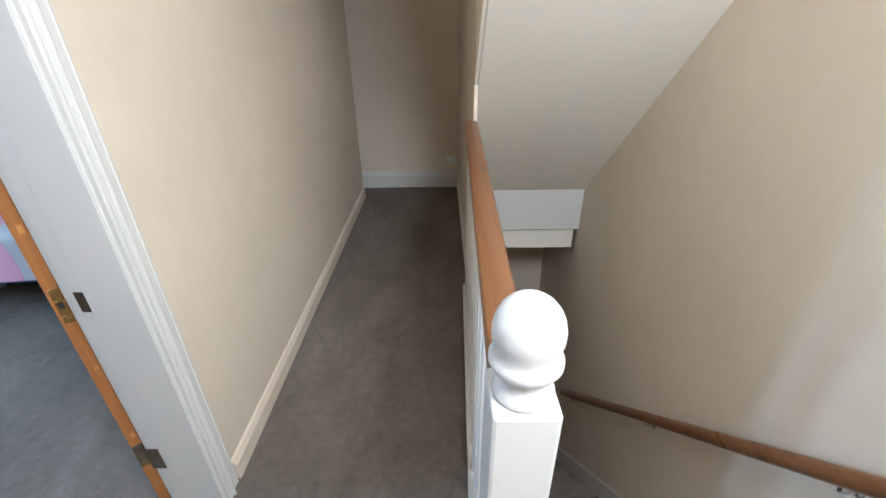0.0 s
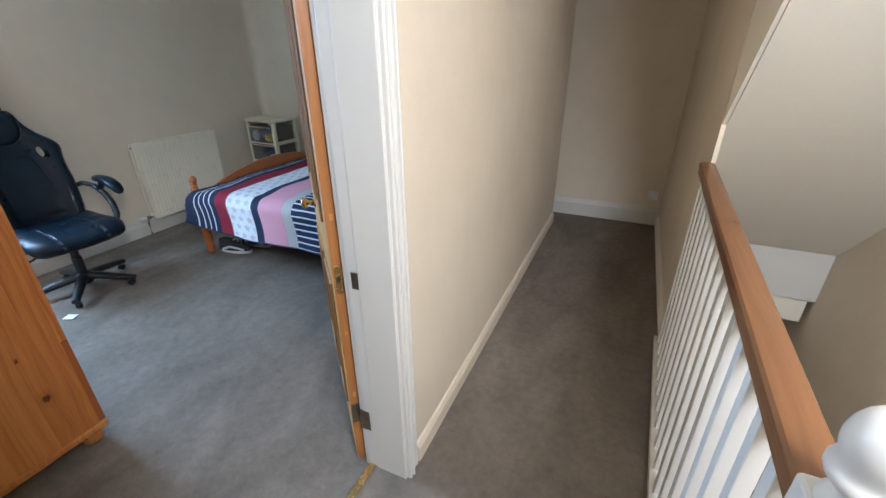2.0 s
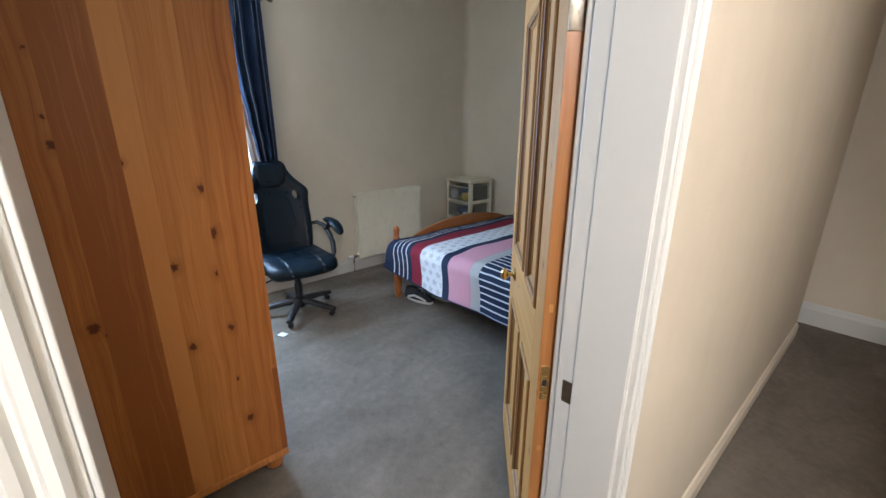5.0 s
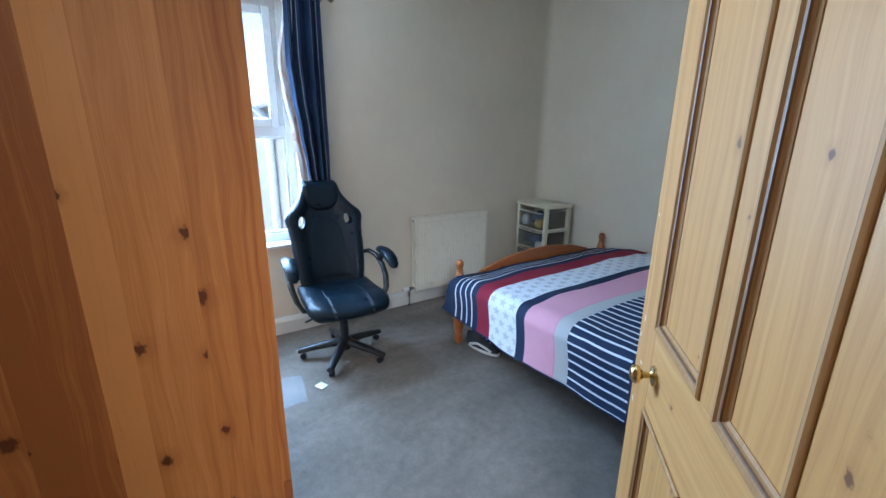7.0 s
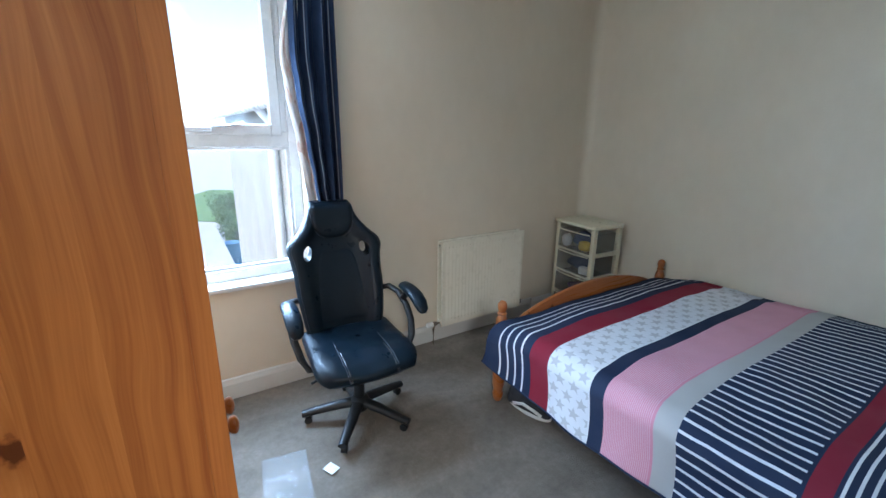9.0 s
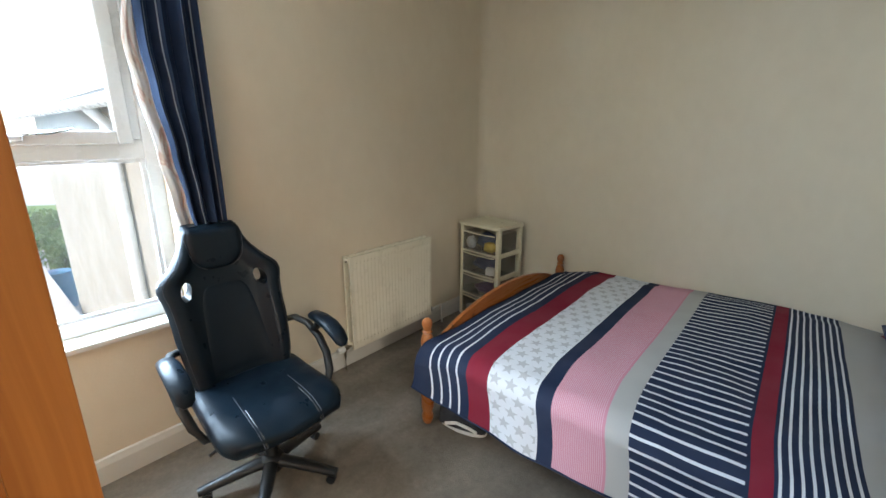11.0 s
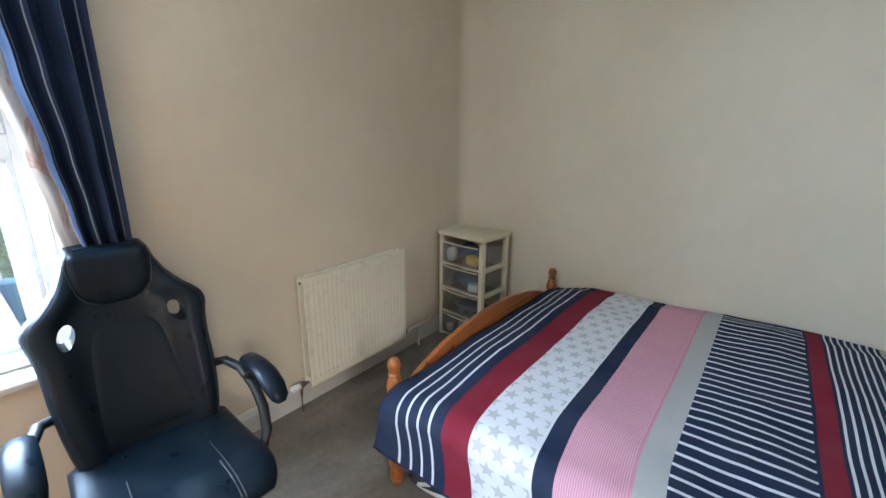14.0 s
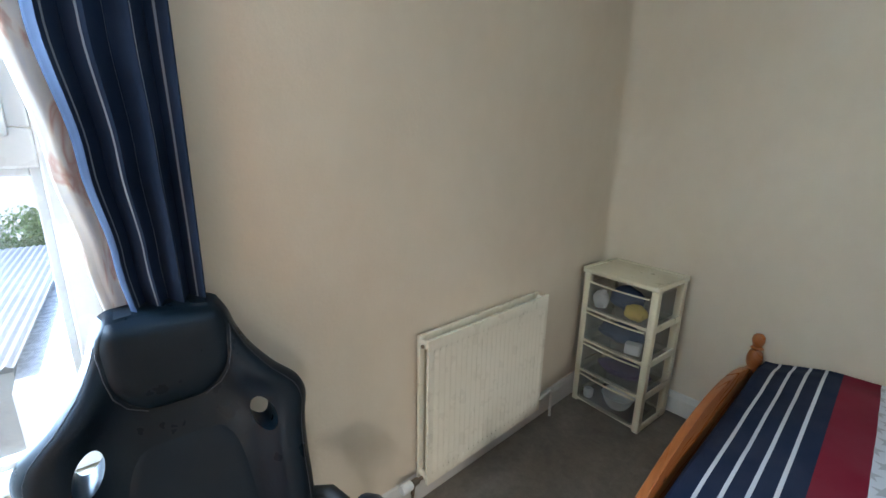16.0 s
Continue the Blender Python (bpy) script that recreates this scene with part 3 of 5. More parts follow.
part("window_sill", box(gx + 0.03, y0 - 0.03, z0 - 0.012, WX + 0.035, y1 + 0.03, z0 + 0.018, 0.008), GLOSS, win)
rv = box(gx + 0.032, y1 - 0.004, z0 + 0.02, WX - 0.003, y1 + 0.006, z1)
part("reveal", rv, WALL, win)

# unseen rooflight, added only to go with the landing lamp; nothing shines through it
w2 = thing("added_rooflight", "added unseen rooflight: white frame and opaque white pane under the solid ceiling", "window", kind="structure")
bm = box(0.34, -0.72, CZ - 0.05, 0.40, 0.48, CZ - 0.001, 0.005)
box(1.16, -0.72, CZ - 0.05, 1.22, 0.48, CZ - 0.001, 0.005, bm=bm), box(0.40, -0.72, CZ - 0.05, 1.16, -0.66, CZ - 0.001, 0.005, bm=bm), box(0.40, 0.42, CZ - 0.05, 1.16, 0.48, CZ - 0.001, 0.005, bm=bm)
part("window_frame", bm, UPVC, w2)
part("pane", box(0.40, -0.66, CZ - 0.015, 1.16, 0.42, CZ - 0.004), WHITEPLASTIC, w2)

# ---- landing ----
bal = thing("balustrade", "white painted balustrade with varnished pine handrail", "balustrade")
BX0, BY0, BX1, BY1 = 0.230, 0.70, 0.282, 2.457


def bal_x(y):
    return BX0 + (BX1 - BX0) * (y - BY0) / (BY1 - BY0)


def slanted(w, h, z, y0=BY0, y1=BY1, bevel=0.004):
    bm = bmesh.new()
    bmesh.ops.create_cube(bm, size=1, matrix=Matrix.Diagonal((w, 1, h, 1)))
    for v in bm.verts:
        t = v.co.y + 0.5
        v.co.y = y0 + (y1 - y0) * t
        v.co.x += bal_x(v.co.y)
        v.co.z += z
    bmesh.ops.bevel(bm, geom=bm.edges[:], offset=bevel, segments=2, affect="EDGES", profile=0.5)
    return bm


part("base_rail", slanted(0.062, 0.035, 0.020), GLOSS, bal)
part("edge_board", slanted(0.028, 0.26, -0.128), GLOSS, bal)
RAIL_TOP = 1.03
rail_profile = [(-0.029, -0.052), (0.029, -0.052), (0.031, -0.022), (0.033, -0.010), (0.028, -0.003), (0.012, 0.0), (-0.012, 0.0), (-0.028, -0.003), (-0.033, -0.010), (-0.031, -0.022)]
bm = prism([(a, b + RAIL_TOP) for a, b in rail_profile], "y", BY0 - 0.01, BY1)
for v in bm.verts:
    v.co.x += bal_x(v.co.y)
part("handrail", bm, RAILWOOD, bal, "varnished orange-brown pine handrail", True)
spindle_mesh = mesh_of("spindle", box(-0.016, -0.016, 0.036, 0.016, 0.016, RAIL_TOP - 0.05, 0.002), GLOSS)
N_SP = 16
for i in range(N_SP):
    ob = new("spindle", spindle_mesh)
    y = BY0 + 0.10 + (BY1 - BY0 - 0.15) * i / (N_SP - 1)
    ob.location = (bal_x(y), y, 0)
    ob.parent = bal
NXP, NYP = 0.234, 0.656
newel = part("newel_post", box(NXP - 0.043, NYP - 0.043, -0.35, NXP + 0.043, NYP + 0.043, 1.050, 0.006), GLOSS, bal)
cap = [(0.034, 1.049), (0.039, 1.054), (0.039, 1.060), (0.034, 1.066), (0.029, 1.074), (0.030, 1.084), (0.036, 1.092), (0.0425, 1.097), (0.0455, 1.103), (0.0455, 1.109), (0.0425, 1.114), (0.041, 1.118)]
cap += [(0.0435 * math.cos(a), 1.146 + 0.0490 * math.sin(a)) for a in [radians(d) for d in (-24, -10, 5, 20, 35, 50, 65, 78, 88)]]
part("newel_cap", lathe(cap, 40, Matrix.Translation((NXP, NYP, 0))), GLOSS, bal, "turned acorn newel cap", True)

hr = thing("wall_handrail", "varnished wooden wall handrail on metal brackets", "handrail")


def hr_z(y):
    return 0.466 - 0.925 * (y - 0.877)


pts = [(1.19, y, hr_z(y)) for y in (0.55, 1.0, 1.5, 2.0, 2.5, 2.95)]
part("rail", tube(pts, 0.025, 16, squash=1.1), RAILWOOD, hr, "", True)
for y in (0.95, 1.78, 2.75):
    z = hr_z(y)
    bm = tube([(1.19, y, z - 0.024), (1.19, y, z - 0.05), (1.205, y, z - 0.062), (1.245, y, z - 0.062)], 0.006, 8)
    lathe([(0.018, 0), (0.018, 0.004), (0.012, 0.008)], 14, pose(1.249, y, z - 0.062, 0, -90, 0), bm)
    part("bracket", bm, STEEL, hr, "bent chrome handrail bracket", True)

sw = thing("switch_plate", "white plastic wall plate with a metal screw", "switch plate")
part("plate", box(HX, 0.060, 1.328, HX + 0.012, 0.212, 1.420, 0.004), WHITEPLASTIC, sw)
part("screw", lathe([(0.004, 0), (0.004, 0.0015), (0.003, 0.002)], 12, pose(HX + 0.0115, 0.198, 1.372, 0, 90, 0)), STEEL, sw)
so = thing("wall_socket", "white plastic electric socket above the skirting", "socket")
part("plate", box(0.17, END_Y - 0.012, 0.24, 0.255, END_Y, 0.325, 0.004), WHITEPLASTIC, so)

# ---- bedroom door, standing open ----
DW, DH, DT = 0.880, 1.965, 0.036
dang = math.degrees(math.atan2(0.720, -0.693))
door = thing("door_1", "stripped pine four-panel door standing wide open", "door", pose(-0.838, 1.168, FB, 0, 0, dang), kind="structure")
# local x runs from the hinges to the free edge; local +y is the face towards the bedroom's middle
F0, F1 = -0.003, DT


def stile(x0, x1, z0, z1, mat, name):
    return part(name, box(x0, F0, z0, x1, F1, z1, 0.0015), mat, door)


ST, STF = 0.118, 0.150
LOCK0, LOCK1 = 0.775, 1.012
edge = part("hinge_edge", box(-0.003, F0 + 0.0008, 0.012, 0.0015, F1 - 0.0008, DH), DOOREDGE, door, "varnished door edge with filled holes")
stile(0.001, ST, 0.012, DH, DOORPINE, "stile"), stile(DW - STF, DW, 0.012, DH, DOORPINE, "stile")
for z0, z1 in ((0.012, 0.21), (LOCK0, LOCK1), (DH - 0.105, DH)):
    stile(ST, DW - STF, z0, z1, DOORPINE_X, "rail")
mid0, mid1 = 0.345, 0.415
stile(mid0, mid1, 0.21, LOCK0, DOORPINE, "muntin"), stile(mid0, mid1, LOCK1, DH - 0.105, DOORPINE, "muntin")
MOULD = [(0.0, -0.014), (0.0, 0.004), (0.004, 0.008), (0.010, 0.008), (0.014, 0.003), (0.020, 0.001), (0.024, -0.006), (0.030, -0.010), (0.030, -0.014)]


def moulding(x0, x1, z0, z1, y, out, profile=MOULD, name="moulding", mat=None):
    """A mitred frame of moulding round a panel."""
    bm = bmesh.new()
    loops = []
    for a, b in profile:
        loops.append([bm.verts.new((px, y + out * b, pz)) for px, pz in ((x0 + a, z0 + a), (x1 - a, z0 + a), (x1 - a, z1 - a), (x0 + a, z1 - a))])
    for p, q in zip(loops, loops[1:]):
        for k in range(4):
            bm.faces.new((p[k], p[(k + 1) % 4], q[(k + 1) % 4], q[k]))
    bmesh.ops.recalc_face_normals(bm, faces=bm.faces[:])
    return part(name, bm, mat or MOULDPINE, door)


for x0, x1 in ((ST, mid0), (mid1, DW - STF)):
    for z0, z1 in ((0.21, LOCK0), (LOCK1, DH - 0.105)):
        part("panel", box(x0 - 0.004, F0 + 0.012, z0 - 0.004, x1 + 0.004, F1 - 0.012, z1 + 0.004), DOORPINE, door)
        moulding(x0, x1, z0, z1, F1, 1), moulding(x0, x1, z0, z1, F0, -1)
        # thin dark brown ring along the recess of each moulding
        for y, out in ((F1, 1), (F0, -1)):
            moulding(x0, x1, z0, z1, y, out, [(0.0165, 0.0027), (0.0205, 0.0018), (0.0222, -0.0016)], "moulding_groove", GROOVE_PINE)
KX, KZ = 0.690, 0.898
knob_profile = [(0.0, 0.062), (0.012, 0.061), (0.022, 0.056), (0.026, 0.048), (0.024, 0.040), (0.014, 0.033), (0.009, 0.026), (0.009, 0.012), (0.013, 0.008), (0.027, 0.005), (0.028, 0.0)][::-1]
for y, rx in ((F1, -90), (F0, 90)):
    part("door_knob", lathe(knob_profile, 24, pose(KX, y, KZ, rx, 0, 0)), BRASS, door, "polished brass door knob", True)
part("old_lock", box(-0.0055, 0.008, 0.80, -0.002, 0.029, 0.905, 0.001), BRASS, door, "old brass lock faceplate left in the edge")
part("keyhole", box(-0.0068, 0.013, 0.845, -0.0054, 0.024, 0.863), DARK, door)
for zz in (0.215, 1.70):
    bm = box(-0.0055, 0.004, zz, -0.002, F1 - 0.001, zz + 0.095, 0.001)
    lathe([(0.006, zz - 0.002), (0.006, zz + 0.097)], 12, Matrix.Translation((-0.008, -0.004, 0)), bm)
    part("hinge", bm, BRONZE, door, "tarnished butt hinge", True)
hb = box(-0.819, DY1 - 0.003, FB + 0.215, -0.775, DY1 - 0.0005, FB + 0.31, 0.001)
part("hinge_leaf", hb, BRONZE, lin, "tarnished hinge leaf screwed to the lining")
for zz, hh in ((0.345, 0.022), (0.63, 0.016), (1.06, 0.022)):
    part("filler_patch", box(-0.0036, 0.012, zz, -0.0025, 0.023, zz + hh), DOORPINE, door, "pale filler patch")

for x, z, w, h in ((0.852, 1.30, 0.009, 0.011), (0.838, 0.99, 0.012, 0.016), (0.860, 0.93, 0.008, 0.012), (0.812, 0.86, 0.015, 0.009), (0.847, 0.71, 0.011, 0.020)):
    part("filler_patch", box(x, F1 - 0.001, z, x + w, F1 + 0.0006, z + h), CREAMPLASTIC, door, "pale filler patch")

# ---- wardrobe ----
WXR, WXL, WYF, WYB, WTOP = -1.930, -2.89, 0.789, 0.16, 2.02
wr = thing("wardrobe", "orange pine two-door wardrobe with a drawer and bun feet", "wardrobe")
n_st = 9
for k in range(n_st):
    a = WYB + (WYF - WYB) * k / n_st
    b = WYB + (WYF - WYB) * (k + 1) / n_st
    part("plank", box(WXR - 0.022, a, FB + 0.07, WXR, b, WTOP), WARDROBE, wr)
part("side_panel", box(WXL, WYB, FB + 0.07, WXL + 0.02, WYF, WTOP, 0.002), WARDROBE, wr)
part("back_panel", box(WXL + 0.02, WYB, FB + 0.07, WXR - 0.022, WYB + 0.008, WTOP), WARDROBE, wr)
part("top_board", box(WXL - 0.02, WYB, WTOP, WXR + 0.01, WYF + 0.026, WTOP + 0.028, 0.006), WARDROBE, wr)
part("bottom_board", box(WXL + 0.02, WYB, FB + 0.07, WXR - 0.022, WYF, FB + 0.11), WARDROBE, wr)
wm = (WXL + WXR) / 2
for x0, x1 in ((WXL + 0.003, wm - 0.0015), (wm + 0.0015, WXR)):
    d = part("wardrobe_door", box(x0, WYF, 0.50, x1, WYF + 0.023, WTOP - 0.01, 0.0006), WARDROBE, wr)
    part("door_panel", box(x0 + 0.075, WYF + 0.0232, 0.58, x1 - 0.075, WYF + 0.0255, WTOP - 0.09, 0.002), WARDROBE, d)
knob_w = [(0.010, 0), (0.009, 0.008), (0.011, 0.014), (0.019, 0.020), (0.021, 0.028), (0.016, 0.034), (0.004, 0.037)]
part("drawer_front", box(WXL + 0.003, WYF, FB + 0.10, WXR, WYF + 0.023, 0.497, 0.0006), WARDROBE, wr)
for x, z in ((wm - 0.04, 0.925), (wm + 0.04, 0.925), (WXL + 0.2, 0.30), (WXR - 0.2, 0.30)):
    part("knob", lathe(knob_w, 18, pose(x, WYF + 0.022, z, -90, 0, 0)), BEDWOOD, wr, "turned wooden knob", True)
bun = [(0.022, 0.0), (0.034, 0.008), (0.040, 0.025), (0.036, 0.046), (0.024, 0.056), (0.028, 0.064), (0.028, 0.072)]
for x in (WXL + 0.05, WXR - 0.045):
    for y in (WYB + 0.05, WYF - 0.03):
        part("bun_foot", lathe(bun, 18, Matrix.Translation((x, y, FB))), WARDROBE, wr, "", True)
part("plinth_moulding", box(WXR - 0.004, WYB, FB + 0.068, WXR + 0.008, WYF + 0.024, FB + 0.098, 0.005), WARDROBE, wr)

# ---- bed ----
BFX, BHX, BNY, BFY = -3.140, -0.95, 2.302, 3.930
bed = thing("bed", "orange pine double bed frame with turned foot posts", "bed")
post = [(0.022, 0.0), (0.030, 0.02), (0.034, 0.05), (0.026, 0.075), (0.034, 0.095), (0.036, 0.11), (0.036, 0.40), (0.030, 0.42), (0.037, 0.435), (0.036, 0.452), (0.024, 0.466), (0.034, 0.49), (0.036, 0.52), (0.028, 0.552), (0.020, 0.565), (0.029, 0.574), (0.020, 0.584), (0.024, 0.598), (0.029, 0.616), (0.026, 0.637), (0.015, 0.650), (0.002, 0.654)]
for y in (BNY, BFY):
    part("foot_post", lathe(post, 24, Matrix.Translation((BFX, y, FB))), BEDWOOD, bed, "turned post with a ball finial", True)
top = []
K = 28
for k in range(K + 1):
    t = k / K
    y = BNY + 0.03 + (BFY - BNY - 0.06) * t
    z = 0.40 + 0.215 * math.sin(math.pi * t) ** 0.55 if 0 < t < 1 else 0.40
    top.append((y, z))
part("footboard", prism([(BNY + 0.03, 0.16)] + top + [(BFY - 0.03, 0.16)], "x", BFX - 0.014, BFX + 0.014, 0.004), BEDWOOD, bed, "arched pine footboard", True)
for y in (BNY, BFY):
    part("side_rail", box(BFX + 0.02, y - 0.012, 0.19, BHX, y + 0.012, 0.33, 0.004), BEDWOOD, bed)
    part("head_post", lathe(post[:11] + [(a, z + 0.22) for a, z in post[6:]], 24, Matrix.Translation((BHX + 0.05, y, FB))), BEDWOOD, bed, "turned post with a ball finial", True)
crest = [(BNY + 0.03 + (BFY - BNY - 0.06) * k / 24, 0.62 + 0.20 * math.sin(math.pi * k / 24) ** 0.55) for k in range(25)]
part("headboard", prism([(BNY + 0.03, 0.16)] + crest + [(BFY - 0.03, 0.16)], "x", BHX + 0.036, BHX + 0.064, 0.004), BEDWOOD, bed, "arched pine headboard", True)
part("mattress", box(BFX + 0.06, BNY + 0.045, 0.31, BHX + 0.02, BFY - 0.02, 0.475, 0.04, 4), SHEET, bed, "grey sheeted mattress", True)


def duvet_bm():
    """The quilt: lies over the mattress and hangs down on the open side."""
    bm = bmesh.new()
    uvl = bm.loops.layers.uv.new("UVMap")
    nx_, ns = 150, 150
    x_foot, x_head = BFX + 0.042, -1.19
    hang, top_y0, top_y1 = 0.265, 2.27, 3.955
    total = hang + 0.10 + (top_y1 - top_y0)
    grid, uv = [], {}
    for i in range(nx_ + 1):
        fx = i / nx_
        row = []
        for j in range(ns + 1):
            s = total * j / ns
            x = x_foot + (x_head - x_foot) * fx
            zt = 0.585 + 0.012 * math.sin(3.1 * x + 0.6)
            zt -= 0.055 * (1 - smoothstep(0.0, 0.26, x - x_foot))
            zt -= 0.02 * smoothstep(-1.6, -1.19, x)
            out = 0.006 * math.sin(9.0 * x + 1.0) + 0.004 * math.sin(21.0 * x)
            if s < hang:
                d = hang - s
                y = top_y0 - 0.085 - 0.020 * (1 - d / hang) ** 2 - 0.035 * (d / hang) + out * (d / hang)
                z = zt - 0.085 - d * 0.86
            elif s < hang + 0.16:
                a = (s - hang) / 0.16 * math.pi / 2
                y = top_y0 - 0.105 + 0.105 * (1 - math.cos(a))
                z = zt - 0.085 + 0.085 * math.sin(a)
            else:
                y = top_y0 + (top_y1 - top_y0) * (s - hang - 0.16) / (total - hang - 0.16)
                z = zt
            puff = 0.016 * noise.noise((x * 3.0, y * 3.4, 1.7)) + 0.004 * noise.noise((x * 9.0, y * 7.0 + z * 5, 4.1)) + 0.0012 * noise.noise((x * 26.0, y * 15.0, z * 15.0))
            z += puff - 0.03 * smoothstep(3.75, 3.945, y)
            if s < hang:
                y -= puff * 0.8
            # the open corner at the foot flares out round the post
            corner = (1 - smoothstep(0.0, 0.22, x - x_foot)) * (1 - smoothstep(0.0, hang + 0.04, s))
            x += 0.010 * corner
            y -= 0.012 * corner
            z += 0.075 * corner * (1 - s / (hang + 0.04)) if s < hang + 0.04 else 0
            z += 0.030 * (1 - smoothstep(0.1, 0.7, x - x_foot)) * max(0.0, 1 - s / hang)
            v = bm.verts.new((x, y, z))
            x_flat = x_foot + (x_head - x_foot) * fx
            skew = (0.07 - 0.045 * smoothstep(0.45, 0.95, fx)) * (1 - smoothstep(0.0, 0.65, s))
            uv[v] = ((x_flat - skew + 3.225) / 4.0, s / 4.0)
            row.append(v)
        grid.append(row)
    for i in range(nx_):
        for j in range(ns):
            f = bm.faces.new((grid[i][j], grid[i + 1][j], grid[i + 1][j + 1], grid[i][j + 1]))
            for l in f.loops:
                l[uvl].uv = uv[l.vert]
    bmesh.ops.recalc_face_normals(bm, faces=bm.faces[:])
    return bm


duvet = part("duvet", duvet_bm(), DUVET, None, "", True)
if sum(p.normal.z for p in duvet.data.polygons) < 0:
    duvet.data.flip_normals()
tagged(duvet, "striped navy, red, pink and starred white duvet spread on the bed", "duvet")
hem_pts = [tuple(duvet.data.vertices[k * 151].co) for k in range(0, 151, 2)]
part("hem", tube([(x, y - 0.002, z + 0.002) for x, y, z in hem_pts], 0.004, 8), DUVET, duvet, "stitched navy hem along the hanging edge", True)
sol = duvet.modifiers.new("thick", "SOLIDIFY")
sol.thickness, sol.offset = 0.028, -1


def cushion(w, d, h, seed):
    """A plump pillow with pinched corners."""
    bm = bmesh.new()
    bmesh.ops.create_cube(bm, size=2)
    bmesh.ops.subdivide_edges(bm, edges=bm.edges[:], cuts=11, use_grid_fill=True)
    for v in bm.verts:
        x, y, z = v.co
        e = max(0.0, (1 - abs(x) ** 3.2)) * max(0.0, (1 - abs(y) ** 3.2))
        pin = 1 - 0.05 * (1 - abs(x * y))
        v.co = Vector((x * w / 2 * pin, y * d / 2 * pin, z * h / 2 * (0.10 + 0.90 * e ** 0.5) + 0.012 * noise.noise((x * 2.2 + seed, y * 2.6, z))))
    return bm


for k, (y, tilt) in enumerate(((2.70, 24), (3.50, 27))):
    pl = thing("pillow", "plump navy pillow printed with stars, wine-red underside", "pillow", pose(-1.085, y, 0.705, 0, -tilt, 2 - 5 * k), "pillows on the bed")
    part("cover", cushion(0.47, 0.76, 0.17, 3.0 * k), PILLOW, pl, "", True)
    part("underside", cushion(0.49, 0.77, 0.07, 5.0 + k), RED, pl, "wine-red underside", True).location = (-0.012, 0, -0.055)

# ---- radiator ----
RX, RY0, RY1, RZ0, RZ1 = -3.905, 2.378, 3.18, 0.125, 0.797
rad = thing("radiator", "cream enamelled double-panel radiator under a bare wall", "radiator")


def rad_panel(x, t):
    """A pressed steel panel: flat border and shallow upright flutes."""
    bm = bmesh.new()
    n_f, pad = 24, 0.022
    step = (RY1 - RY0 - 2 * pad) / n_f
    ys = [(RY0, 0.0), (RY0 + pad * 0.8, 0.0)]
    for k in range(n_f):
        a = RY0 + pad + step * k
        ys += [(a + step * 0.12, 0.0), (a + step * 0.30, -0.010), (a + step * 0.62, -0.010), (a + step * 0.88, 0.0)]
    ys += [(RY1 - pad * 0.8, 0.0), (RY1, 0.0)]
    zs = [(RZ0, 0), (RZ0 + 0.045, 0), (RZ0 + 0.062, 1), (RZ1 - 0.062, 1), (RZ1 - 0.045, 0), (RZ1, 0)]
    g = [[bm.verts.new((x + d * k, yy, zz)) for zz, k in zs] for yy, d in ys]
    for p, q in zip(g, g[1:]):
        for j in range(len(zs) - 1):
            bm.faces.new((p[j], q[j], q[j + 1], p[j + 1]))
    back = [bm.verts.new(c) for c in ((x - t, RY0, RZ0), (x - t, RY1, RZ0), (x - t, RY1, RZ1), (x - t, RY0, RZ1))]
    bm.faces.new(back)
    bm.faces.new([r[0] for r in g][::-1] + [back[0], back[1]])
    bm.faces.new([r[-1] for r in g] + [back[2], back[3]])
    bm.faces.new([v for v in g[0]] + [back[3], back[0]])
    bm.faces.new([v for v in g[-1]][::-1] + [back[1], back[2]])
    bmesh.ops.recalc_face_normals(bm, faces=bm.faces[:])
    return bm


part("front_panel", rad_panel(RX, 0.014), ENAMEL, rad, "", True)
part("back_panel", rad_panel(RX - 0.058, 0.014), ENAMEL, rad, "", True)
for y in (RY0 + 0.012, RY1 - 0.012):
    for z in (RZ0 + 0.03, RZ1 - 0.03):
        part("connector", tube([(RX - 0.012, y, z), (RX - 0.06, y, z)], 0.016, 12), ENAMEL, rad, "", True)
for y in (RY0 + 0.15, RY1 - 0.15):
    part("wall_bracket", box(WX, y - 0.02, RZ0 + 0.08, RX - 0.07, y + 0.02, RZ1 - 0.08), ENAMEL, rad)
part("air_vent", tube([(RX - 0.03, RY0 + 0.004, RZ1 - 0.03), (RX - 0.03, RY0 - 0.010, RZ1 - 0.03)], 0.008, 8), BRONZE, rad, "", True)
bm = tube([(RX - 0.03, RY0 + 0.01, RZ0 + 0.025), (RX - 0.03, RY0 - 0.045, RZ0 + 0.025), (RX - 0.03, RY0 - 0.055, RZ0 - 0.02), (RX - 0.03, RY0 - 0.055, FB)], 0.0085, 10)
lathe([(0.014, -0.014), (0.016, 0.0), (0.014, 0.014)], 12, pose(RX - 0.03, RY0 - 0.04, RZ0 + 0.025, 90, 0, 0), bm)
valve = part("valve", bm, BRONZE, rad, "tarnished brass radiator valve", True)
part("valve_head", lathe([(0.012, 0.0), (0.02, 0.006), (0.021, 0.045), (0.018, 0.055), (0.008, 0.058)], 18, pose(RX - 0.03, RY0 - 0.058, RZ0 + 0.025, 90, 0, 0)), WHITEPLASTIC, valve, "white thermostat head", True)
